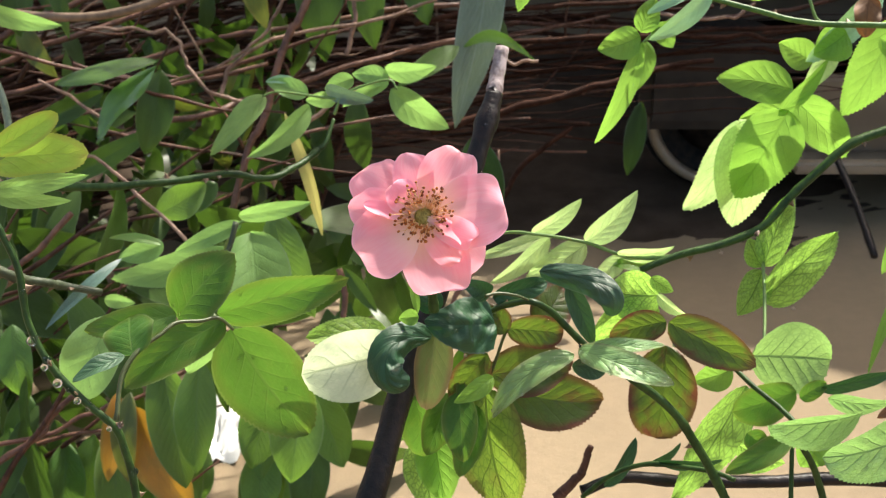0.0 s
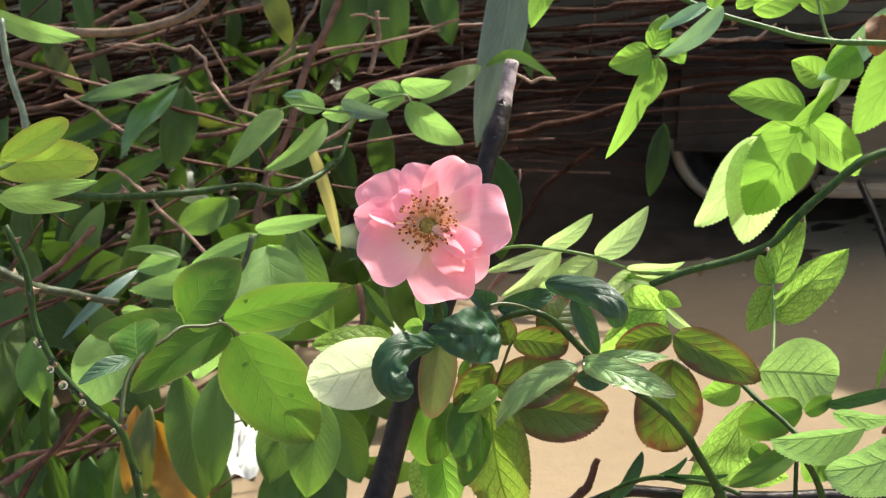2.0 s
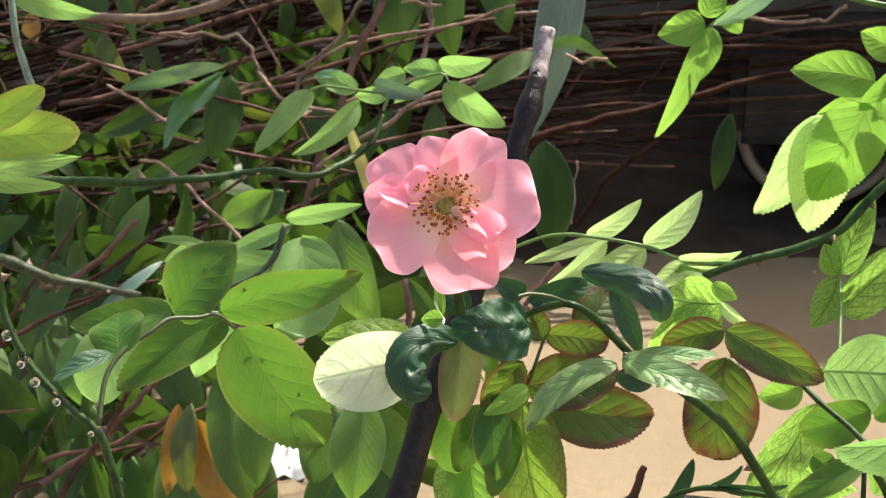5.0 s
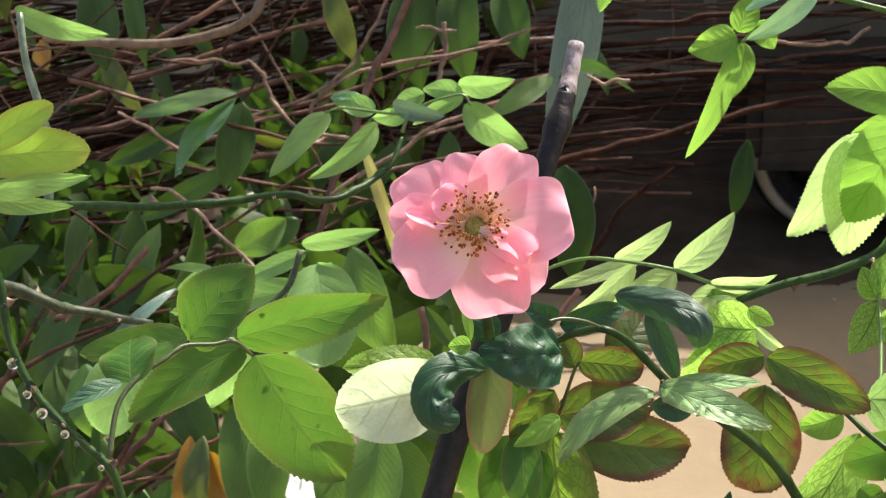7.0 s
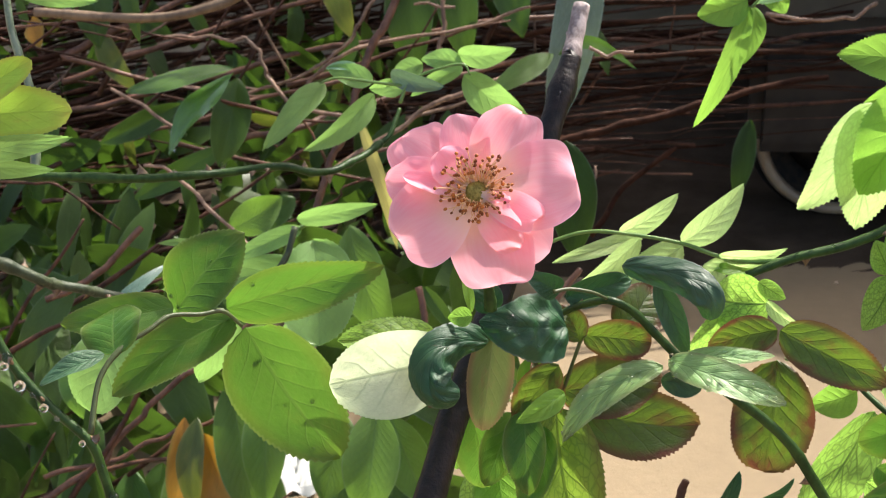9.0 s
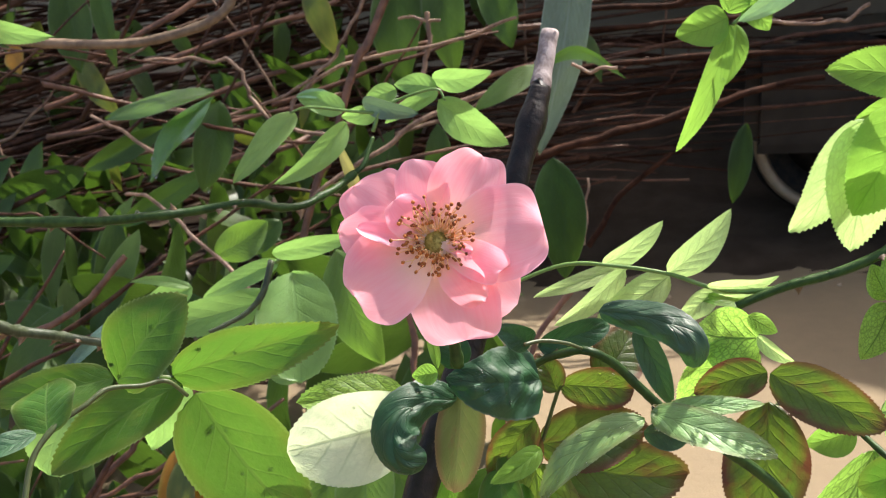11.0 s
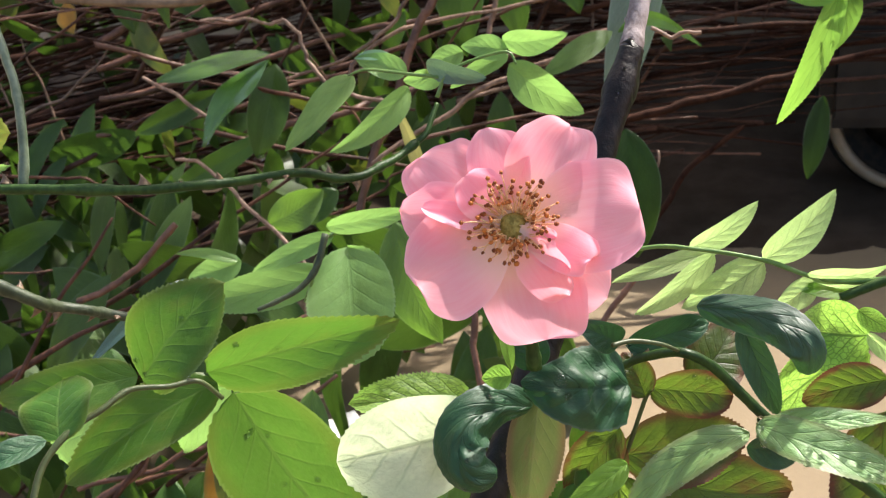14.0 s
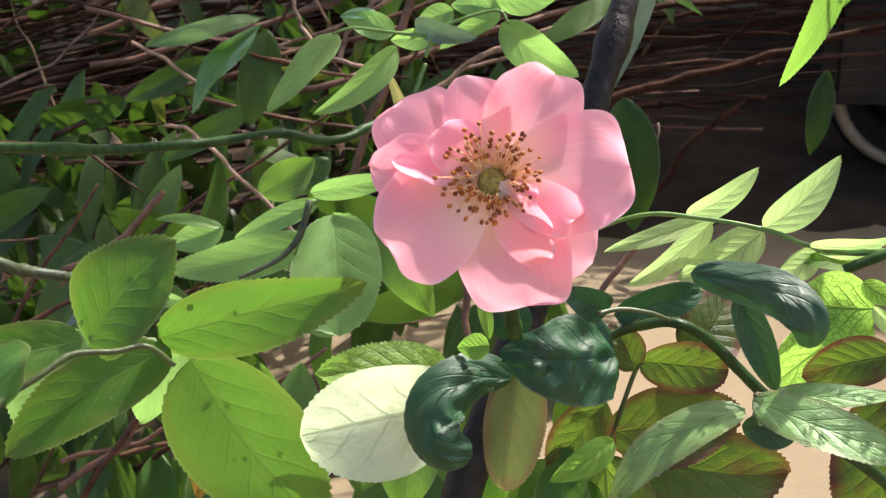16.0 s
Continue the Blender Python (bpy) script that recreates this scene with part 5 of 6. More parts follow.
leaf(shrub, "orange", (-0.3823, 0.8825, 0.2589), (-0.3934, 0.8376, 0.1636), 0.0303, 0, 0.24, 0.5, form='lance', teeth=0.0, wave=0.05, name='leaf', rows=30)
leaf(shrub, "orange", (-0.3639, 0.8863, 0.2370), (-0.2967, 0.8346, 0.1234), 0.0610, 0, 0.36, 0.5, form='lance', teeth=0.0, wave=0.09, name='leaf', rows=30)
leaf(shrub, "orange", (-0.7201, 1.4903, 0.5546), (-0.6997, 1.4557, 0.5206), 0.0300, 0, 0.16, 0.35, form='lance', teeth=0.0, wave=0.07, name='leaf', rows=30)
leaf(shrub, "hang", (-0.5289, 0.9206, 0.1860), (-0.5182, 0.8773, 0.0932), 0.0522, -20, 0.3, 0.35, form='lance', teeth=0.0, wave=0.05, name='leaf', rows=30)
leaf(shrub, "hang", (-0.4995, 0.9268, 0.1532), (-0.5120, 0.8878, 0.0696), 0.0496, 3, 0.24, 0.6, form='lance', teeth=0.0, wave=0.09, name='leaf', rows=30)
leaf(shrub, "hang", (-0.4698, 0.9469, 0.1501), (-0.4817, 0.8982, 0.0458), 0.0516, -14, 0.36, 0.6, form='lance', teeth=0.0, wave=0.07, name='leaf', rows=30)
leaf(shrub, "hang", (-0.4394, 0.9671, 0.1472), (-0.4511, 0.9207, 0.0479), 0.0513, 9, 0.16, 0.8, form='lance', teeth=0.0, wave=0.05, name='leaf', rows=30)
leaf(shrub, "hang", (-0.4040, 0.9206, 0.1860), (-0.4011, 0.8667, 0.0705), 0.0495, -8, 0.3, 0.8, form='lance', teeth=0.0, wave=0.09, name='leaf', rows=30)
leaf(shrub, "hang", (-0.3733, 0.9268, 0.1532), (-0.3704, 0.8890, 0.0722), 0.0513, 15, 0.24, 0.5, form='lance', teeth=0.0, wave=0.07, name='leaf', rows=30)
leaf(shrub, "hang", (-0.3423, 0.9469, 0.1501), (-0.3625, 0.8994, 0.0483), 0.0501, -2, 0.36, 0.5, form='lance', teeth=0.0, wave=0.05, name='leaf', rows=30)
leaf(shrub, "hang", (-0.3104, 0.9670, 0.1472), (-0.3305, 0.9219, 0.0504), 0.0535, -19, 0.16, 0.35, form='lance', teeth=0.0, wave=0.09, name='leaf', rows=30)
leaf(shrub, "hang", (-0.3071, 0.9206, 0.1860), (-0.3124, 0.8679, 0.0729), 0.0491, 4, 0.3, 0.35, form='lance', teeth=0.0, wave=0.07, name='leaf', rows=30)
leaf(shrub, "hang", (-0.2251, 0.9268, 0.1532), (-0.2304, 0.8902, 0.0748), 0.0509, -13, 0.24, 0.6, form='lance', teeth=0.0, wave=0.05, name='leaf', rows=30)
leaf(shrub, "hang", (-0.2147, 0.9469, 0.1501), (-0.2194, 0.9007, 0.0511), 0.0509, 10, 0.36, 0.6, form='lance', teeth=0.0, wave=0.09, name='leaf', rows=30)
leaf(shrub, "hang", (-0.1956, 0.9670, 0.1471), (-0.1859, 0.9232, 0.0532), 0.0510, -7, 0.16, 0.8, form='lance', teeth=0.0, wave=0.07, name='leaf', rows=30)
leaf(shrub, "lance", (-0.1544, 0.9206, 0.1860), (-0.1677, 0.8690, 0.0754), 0.0510, 16, 0.3, 0.8, form='lance', teeth=0.0, wave=0.05, name='leaf', rows=30)
leaf(shrub, "hang", (-0.3284, 0.8882, 0.3013), (-0.2987, 0.8253, 0.1637), 0.0601, 0, 0.24, 0.5, form='lance', teeth=0.0, wave=0.09, name='leaf', rows=30)
leaf(shrub, "hang", (-0.2780, 0.8600, 0.3173), (-0.2822, 0.8036, 0.1968), 0.0486, 0, 0.36, 0.5, form='lance', teeth=0.0, wave=0.07, name='leaf', rows=30)
leaf(shrub, "hang", (-0.2161, 0.9262, 0.2269), (-0.2208, 0.8825, 0.1353), 0.0380, 0, 0.16, 0.35, form='lance', teeth=0.0, wave=0.05, name='leaf', rows=30)
leaf(shrub, "hang", (-0.1932, 0.8173, 0.3030), (-0.2138, 0.7792, 0.2213), 0.0516, 0, 0.3, 0.35, form='lance', teeth=0.0, wave=0.09, name='leaf', rows=30)
leaf(shrub, "hang", (-0.1523, 0.8738, 0.2703), (-0.1157, 0.8344, 0.1858), 0.0536, 0, 0.24, 0.6, form='lance', teeth=0.0, wave=0.07, name='leaf', rows=30)
leaf(shrub, "hang", (-0.1554, 0.7928, 0.3273), (-0.1670, 0.7449, 0.2245), 0.0590, 0, 0.36, 0.6, form='lance', teeth=0.0, wave=0.05, name='leaf', rows=30)
leaf(shrub, "hang", (-0.5220, 0.9623, 0.3063), (-0.5022, 0.9232, 0.2224), 0.0464, 0, 0.16, 0.8, form='lance', teeth=0.0, wave=0.09, name='leaf', rows=30)
leaf(shrub, "hang", (-0.5213, 0.9833, 0.1976), (-0.5344, 0.9428, 0.1105), 0.0433, 0, 0.3, 0.8, form='lance', teeth=0.0, wave=0.07, name='leaf', rows=30)
leaf(shrub, "lance", (-0.4871, 0.9693, 0.1673), (-0.4574, 0.9410, 0.1067), 0.0337, 0, 0.24, 0.5, form='lance', teeth=0.0, wave=0.05, name='leaf', rows=30)
# two leaves in the tone darkened for shade
leaf(shrub, "dusk", (0.0322, 0.7539, 0.6283), (0.0405, 0.7090, 0.5320), 0.0463, 10, 0.36, 0.5, form='lance', teeth=0.0, wave=0.09, name='leaf', rows=30)
leaf(shrub, "dusk", (0.3293, 1.6933, 0.3366), (0.3060, 1.6420, 0.2255), 0.0370, 0, 0.16, 0.35, form='lance', teeth=0.0, wave=0.07, name='leaf', rows=30)
leaf(shrub, "lance", (-0.1005, 0.7567, 0.4806), (-0.0672, 0.7376, 0.4396), 0.0159, 0, 0.3, 0.35, form='lance', teeth=0.0, wave=0.05, name='leaf', rows=30)
stem(shrub, "tan", [(-0.5199, 0.9643, 0.6950), (-0.4391, 0.9618, 0.6896), (-0.3797, 0.9619, 0.6900), (-0.3289, 0.9666, 0.6999), (-0.3036, 0.9711, 0.7097), (-0.2889, 0.9775, 0.7233), (-0.2829, 0.9901, 0.7504), (-0.2813, 1.0099, 0.7929)], 0.0102, 0.0102, name='stem', label='bent tan stem')
stem(shrub, "brown", [(-0.1494, 1.3194, 0.6875), (-0.1843, 1.2825, 0.6084), (-0.2069, 1.2652, 0.5712), (-0.2217, 1.2457, 0.5295), (-0.2339, 1.2241, 0.4832), (-0.2589, 1.2025, 0.4369), (-0.2784, 1.1681, 0.3630)], 0.0102, 0.0091)
stem(shrub, "twig", [(-0.0094, 1.3514, 0.6023), (-0.0696, 1.3365, 0.5833), (-0.1164, 1.3267, 0.5750), (-0.2203, 1.3141, 0.5607), (-0.2664, 1.2992, 0.5417), (-0.2913, 1.2840, 0.5219), (-0.2979, 1.2657, 0.4954)], 0.0042, 0.0057, name='twig')
stem(shrub, "twig", [(-0.1831, 1.3450, 0.6656), (-0.2163, 1.3186, 0.6088), (-0.2341, 1.3031, 0.5757), (-0.2649, 1.2910, 0.5497), (-0.3061, 1.2810, 0.5282), (-0.3732, 1.2720, 0.5090)], 0.0047, 0.0041, name='twig')
stem(shrub, "twig", [(-0.4696, 1.2714, 0.5845), (-0.4135, 1.2722, 0.5862), (-0.3828, 1.2690, 0.5795), (-0.3676, 1.2712, 0.5842), (-0.3470, 1.2637, 0.5681), (-0.3390, 1.2508, 0.5404), (-0.3106, 1.2368, 0.5105), (-0.2748, 1.2315, 0.4991), (-0.2289, 1.2284, 0.4925)], 0.0041, 0.0051, name='twig')
stem(shrub, "twig", [(-0.1227, 1.3560, 0.6122), (-0.1193, 1.3417, 0.5815), (-0.1264, 1.3283, 0.5528), (-0.1325, 1.3193, 0.5336)], 0.0063, 0.0063, name='twig')
stem(shrub, "twig", [(-0.1595, 1.3527, 0.6052), (-0.1411, 1.3537, 0.6073), (-0.1226, 1.3511, 0.6016), (-0.1058, 1.3511, 0.6017)], 0.0037, 0.0037, name='twig')
stem(shrub, "twig", [(-0.4286, 0.9883, 0.5159), (-0.4045, 0.9814, 0.5164), (-0.3714, 0.9651, 0.4967), (-0.3520, 0.9506, 0.4812), (-0.3148, 0.9317, 0.4559), (-0.2735, 0.9073, 0.4190)], 0.0036, 0.0044, name='twig')
stem(shrub, "twig", [(-0.5072, 1.1495, 0.5539), (-0.4640, 1.1260, 0.5419), (-0.4237, 1.0996, 0.5237)], 0.0039, 0.0043, name='twig')
stem(shrub, "twig", [(0.0068, 1.2269, 0.5660), (-0.0451, 1.2172, 0.5453), (-0.1149, 1.2064, 0.5221), (-0.1945, 1.1850, 0.4762), (-0.2542, 1.1679, 0.4396)], 0.0070, 0.0050, name='twig')
stem(shrub, "brown", [(-0.4493, 1.0195, 0.4290), (-0.4906, 0.9997, 0.3865), (-0.5183, 0.9918, 0.3695), (-0.5600, 0.9838, 0.3524)], 0.0074, 0.0074)
stem(shrub, "brown", [(-0.2787, 0.9225, 0.3747), (-0.3410, 0.9034, 0.3338), (-0.4031, 0.8825, 0.2888), (-0.4428, 0.8654, 0.2522), (-0.4825, 0.8464, 0.2115), (-0.5357, 0.8312, 0.1789)], 0.0054, 0.0080)
stem(shrub, "brown", [(-0.2654, 0.9228, 0.2984), (-0.3378, 0.9033, 0.2567), (-0.4104, 0.8897, 0.2274), (-0.4739, 0.8780, 0.2022), (-0.5466, 0.8700, 0.1853)], 0.0041, 0.0059)
stem(shrub, "brown", [(-0.1117, 0.8153, 0.4524), (-0.1053, 0.8031, 0.4262), (-0.1071, 0.7926, 0.4037), (-0.0983, 0.7648, 0.3440)], 0.0074, 0.0058)
stem(shrub, "brown", [(0.0478, 0.7641, 0.4964), (0.0320, 0.7559, 0.4788), (0.0194, 0.7490, 0.4641), (0.0069, 0.7381, 0.4406)], 0.0058, 0.0052)
stem(shrub, "twig", [(0.0475, 0.5990, 0.7576), (0.0612, 0.5959, 0.7510), (0.0679, 0.5973, 0.7539), (0.0815, 0.5973, 0.7540)], 0.0027, 0.0027, name='twig')
stem(shrub, "twig", [(0.2477, 1.0586, 0.6666), (0.3035, 1.0555, 0.6598), (0.3405, 1.0560, 0.6610), (0.3650, 1.0634, 0.6769)], 0.0038, 0.0038, name='twig')
# thick stems, in the brown darkened for shade
stem(shrub, "shade_dark", [(-0.0364, 1.8517, 0.3678), (0.0443, 1.8718, 0.3726), (0.2756, 1.8968, 0.3877), (0.4961, 1.9117, 0.3812), (0.6229, 1.9248, 0.3709)], 0.0107, 0.0083)
stem(shrub, "shade_dark", [(-0.0215, 1.7643, 0.2573), (0.0713, 1.7880, 0.2775), (0.1852, 1.8120, 0.2981), (0.2868, 1.8360, 0.3189), (0.3827, 1.8601, 0.3399), (0.4796, 1.8786, 0.3488)], 0.0146, 0.0095)
stem(shrub, "shade_dark", [(0.0863, 1.7356, 0.1189), (0.1394, 1.7698, 0.1922), (0.2261, 1.7984, 0.2536)], 0.0107, 0.0080)
stem(shrub, "shade_dark", [(-0.0488, 1.8279, 0.4707), (0.1355, 1.8580, 0.4840), (0.3363, 1.8855, 0.4916), (0.5136, 1.9158, 0.5055)], 0.0105, 0.0081)
stem(shrub, "shade_dark", [(-0.0485, 1.8112, 0.4349), (0.1093, 1.8434, 0.4526), (0.2832, 1.8684, 0.4550), (0.4735, 1.8872, 0.4441)], 0.0092, 0.0067)
stem(shrub, "twig", [(0.0746, 1.2339, 0.4272), (0.0723, 1.2164, 0.3897), (0.0689, 1.1989, 0.3522)], 0.0031, 0.0026, name='twig')
stem(shrub, "brown", [(-0.6798, 1.4671, 0.4659), (-0.5779, 1.5052, 0.4964), (-0.4390, 1.5463, 0.5332), (-0.2678, 1.5903, 0.5763)], 0.0091, 0.0070)
stem(shrub, "brown", [(-0.7001, 1.5120, 0.4085), (-0.5384, 1.5585, 0.4313), (-0.3958, 1.6080, 0.4604), (-0.2182, 1.6528, 0.4798), (0.0266, 1.6982, 0.5002)], 0.0094, 0.0074)
stem(shrub, "brown", [(-0.6593, 1.4188, 0.5162), (-0.5886, 1.4565, 0.5458), (-0.4825, 1.4994, 0.5866), (-0.4026, 1.5452, 0.6334)], 0.0099, 0.0080)
stem(shrub, "brown", [(-0.4848, 1.4242, 0.3741), (-0.3800, 1.4827, 0.3840), (-0.2702, 1.5441, 0.4005), (-0.1552, 1.6089, 0.4240), (0.0270, 1.6746, 0.4495)], 0.0102, 0.0074)
stem(shrub, "brown", [(-0.6576, 1.3674, 0.4059), (-0.5366, 1.4180, 0.4120), (-0.4159, 1.4764, 0.4347), (-0.2665, 1.5331, 0.4537)], 0.0055, 0.0059)


def many_leaves(name, spots, tone, rows=6):
    """Many lance leaves in one mesh: spots of (base, tip, width, turn, bend)."""
    vs, fs, us = [], [], []
    for n, (base, tip, width, turn, bend) in enumerate(spots):
        base, tip = Vector(base), Vector(tip)
        v, f, uv = blade((tip - base).length, width, "lance", 0.0, 0.15, bend, 0.05, rows, 1, n)
        r = facing(tip - base, turn)
        k = len(vs)
        vs += [r @ Vector(p) + base for p in v]
        fs += [tuple(k + i for i in q) for q in f]
        us += uv
    me = mesh_of(name, [p - WORLD_AT[shrub.name] for p in vs], fs, us)
    return tagged(place(name, me, TONES[tone], shrub, WORLD_AT[shrub.name]), kind="stuff")


rng = random.Random(23)


def drooping(x, y, z, lo=0.06, hi=0.13):
    le = rng.uniform(lo, hi)
    d = Vector((rng.gauss(0, 0.5), rng.gauss(0, 0.4), -rng.uniform(0.35, 1.0))).normalized()
    base = Vector((x, y, z))
    return base, base + d * le, le * rng.uniform(0.22, 0.36), rng.uniform(-70, 70), rng.uniform(0.1, 0.8)


# places that the sun reaches through the leaves
SUNLIT = ((Vector((-0.006, 0.010, 0.850)), 0.105), (Vector((0.070, 0.025, 0.780)), 0.075), (Vector((-0.315, 1.20, 0.07)), 0.14))


def in_shade(spot):
    mid = (spot[0] + spot[1]) / 2
    return all(((mid - c) - SUN_TO * (mid - c).dot(SUN_TO)).length > r for c, r in SUNLIT)


def hedge_spots(count, x0, x1, y0, y1, z0, z1):
    spots = [drooping(rng.uniform(x0, x1), rng.uniform(y0, y1), rng.uniform(z0, z1)) for _ in range(count)]
    return [q for q in spots if in_shade(q)]


many_leaves("foliage", hedge_spots(30, -1.5, -0.30, 1.5, 1.9, 0.50, 0.95) + hedge_spots(240, -1.3, -0.17, 1.2, 1.6, 0.08, 0.42) + hedge_spots(380, -1.6, -0.20, 1.6, 2.2, 0.03, 0.50) + hedge_spots(70, -1.6, -0.20, 1.8, 2.3, 0.5, 0.95) + hedge_spots(70, -0.3, 0.10, 1.95, 2.3, 0.42, 0.95), "lance")
many_leaves("foliage", hedge_spots(40, -1.5, -0.24, 1.3, 2.1, 0.05, 0.8) + hedge_spots(24, -0.2, 0.45, 2.1, 2.4, 0.45, 0.95), "olive")
def clear_of_scrap(spots):
    return [q for q in spots if in_shade(q) and not (-0.40 < q[0].x < -0.20 and q[0].y < 1.32 and q[0].z < 0.30)]


many_leaves("foliage", clear_of_scrap([drooping(rng.uniform(-0.9, -0.10), rng.uniform(1.0, 1.5), rng.uniform(0.12, 0.46), 0.13, 0.20) for _ in range(34)]), "lance", 10)

low = [drooping(rng.uniform(-0.9, -0.06), rng.uniform(0.95, 1.6), rng.uniform(0.08, 0.42), 0.12, 0.20) for _ in range(130)]
many_leaves("foliage", clear_of_scrap(low), "lance", 10)

many_leaves("foliage", [drooping(rng.uniform(-1.0, -0.48), rng.uniform(0.85, 1.35), rng.uniform(0.06, 0.30), 0.09, 0.16) for _ in range(120)], "lance", 8)

# arching red-brown stems, roughly level, bending back under the added roof
for n in range(300):
    y = rng.uniform(1.35, 2.05)
    z = 0.14 + 0.72 * rng.random() ** 0.9
    lift = rng.uniform(-0.06, 0.30)
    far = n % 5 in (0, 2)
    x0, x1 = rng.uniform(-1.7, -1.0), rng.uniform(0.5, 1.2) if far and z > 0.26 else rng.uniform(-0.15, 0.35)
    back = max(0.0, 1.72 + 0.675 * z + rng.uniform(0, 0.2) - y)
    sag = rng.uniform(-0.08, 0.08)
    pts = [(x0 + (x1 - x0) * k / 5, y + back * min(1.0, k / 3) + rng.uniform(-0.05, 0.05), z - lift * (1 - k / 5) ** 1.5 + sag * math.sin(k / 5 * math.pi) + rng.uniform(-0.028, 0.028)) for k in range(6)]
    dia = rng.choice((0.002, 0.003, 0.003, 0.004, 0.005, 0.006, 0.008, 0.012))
    # Far stems mostly take the brown darkened for shade.
    stem(shrub, rng.choice(("old", "shade_dark", "shade_dark")) if far else rng.choice(("brown", "old", "old", "old", "shade_dark")), pts, dia, dia * 0.6, sides=6, steps=2)
# side twigs that cross them
for n in range(70):
    x, y, z = rng.uniform(-1.0, 0.25), rng.uniform(1.4, 2.2), rng.uniform(0.25, 0.85)
    if x > -0.2:
        y = max(y, 1.80 + 0.675 * z)
    a, le = rng.uniform(0.2, 2.6), rng.uniform(0.10, 0.28)
    d = Vector((math.cos(a), rng.uniform(-0.2, 0.2), math.sin(a))) * le
    p = Vector((x, y, z))
    k = Vector((rng.uniform(-0.03, 0.03), 0, rng.uniform(-0.03, 0.03)))
    stem(shrub, rng.choice(("old", "brown", "twig")), [p, p + d * 0.45 + k, p + d], rng.uniform(0.003, 0.007), 0.002, name="twig", sides=5, steps=3)
# thin red-brown twigs on the open side of the shrub
for n in range(24):
    p = Vector((rng.uniform(-0.75, -0.12), rng.uniform(1.10, 1.55), rng.uniform(0.30, 0.72)))
    a, le = rng.uniform(-0.5, 1.1), rng.uniform(0.18, 0.42)
    d = Vector((math.cos(a), rng.uniform(0.0, 0.4), math.sin(a))) * le
    stem(shrub, rng.choice(("brown", "old", "old")), [p - d * 0.5, p + Vector((rng.uniform(-0.02, 0.02), 0, rng.uniform(-0.03, 0.03))), p + d * 0.5], rng.uniform(0.003, 0.008), 0.0025, name="twig", sides=6, steps=3)
# a thicket of thin stems low down
for n in range(26):
    p = Vector((rng.uniform(-0.85, -0.30), rng.uniform(0.85, 1.30), rng.uniform(0.04, 0.34)))
    a, le = rng.uniform(-0.2, 1.2), rng.uniform(0.16, 0.36)
    d = Vector((math.cos(a), rng.uniform(-0.1, 0.4), math.sin(a))) * le
    stem(shrub, rng.choice(("brown", "old", "old")), [p - d * 0.5, p + Vector((rng.uniform(-0.02, 0.02), 0, rng.uniform(-0.02, 0.02))), p + d * 0.5], rng.uniform(0.003, 0.009), 0.0025, name="twig", sides=6, steps=3)
# upright stems that carry them
for n in range(12):
    x, y = rng.uniform(-1.3, -0.1), rng.uniform(1.7, 2.1)
    lean = rng.uniform(0.2, 0.6)
    stem(shrub, "old", [(x, y, -0.02), (x + lean * 0.3 + rng.uniform(-0.1, 0.1), y + 0.1, 0.4), (x + lean * 0.8, y + rng.uniform(0, 0.2), 0.8), (x + lean * 1.5, y + rng.uniform(0, 0.3), 1.5)], 0.013, 0.005, sides=7)

# crown added out of view to shade the shrub, flower and leaves beside it
# The last group cuts sky light over the back of the yard.
crown = hedge_spots(660, -0.55, 0.20, 0.2, 1.2, 1.35, 1.75) + hedge_spots(2050, -1.2, 0.42, 1.3, 4.2, 1.30, 1.85) + hedge_spots(2200, 0.46, 2.4, 0.95, 1.80, 1.40, 1.75)
many_leaves("crown", crown, "lance", 4)
# unseen limbs added to carry the crown
for n in range(34):
    g = 2 * math.pi * n / 34 + rng.uniform(-0.1, 0.1)
    x, y = -0.55 + 1.05 * math.cos(g) * rng.uniform(0.5, 1.0), 1.75 + 1.35 * math.sin(g) * rng.uniform(0.5, 1.0)
    x = min(x, 0.20 if y < 1.3 else 0.38)
    stem(shrub, "brown", [(-0.55 + rng.uniform(-0.2, 0.2), 1.75, 0.98), (-0.55 + 0.4 * (x + 0.55), 1.75 + 0.4 * (y - 1.75), 1.30), (x, y, 1.62)], 0.013, 0.004, name="limb", sides=6)
for n in range(6):
    stem(shrub, "brown", [(0.25, 2.05, 1.35), (0.6, 1.75 - 0.08 * n, 1.5), (1.2 + 0.2 * n, 1.6 - 0.1 * n, 1.58), (2.2, 1.70 - 0.13 * n, 1.6)], 0.012, 0.004, name="limb", sides=6)

# ---- a scrap of white plastic behind the hanging leaves ----
def scrap_mesh():
    v, n = [], 13
    for j in range(n):
        for i in range(n):
            a, c = i / (n - 1) - 0.5, j / (n - 1) - 0.5
            k = 1 + 0.25 * noise.noise(Vector((a * 4, c * 4, 1)))
            v.append((0.085 * a * k, 0.04 + 0.12 * c * k, 0.030 + 0.045 * c + 0.02 * noise.noise(Vector((a * 7, c * 7, 4)))))
    f = [(j * n + i, j * n + i + 1, (j + 1) * n + i + 1, (j + 1) * n + i) for j in range(n - 1) for i in range(n - 1)]
    return mesh_of("plastic_scrap", v, f)


tagged(place("plastic_scrap", scrap_mesh(), plain_material("white_plastic", (0.60, 0.59, 0.56), (0.72, 0.71, 0.68), 30, 0.4, 0.5), None, (-0.325, 1.145, 0.0)), "crumpled scrap of white plastic lying under the shrub", "plastic scrap")

# ---- small pale stones on the yard ----
STONE = plain_material("pale_stone", (0.32, 0.24, 0.16), (0.46, 0.36, 0.25), 120, 0.8, 0.2)


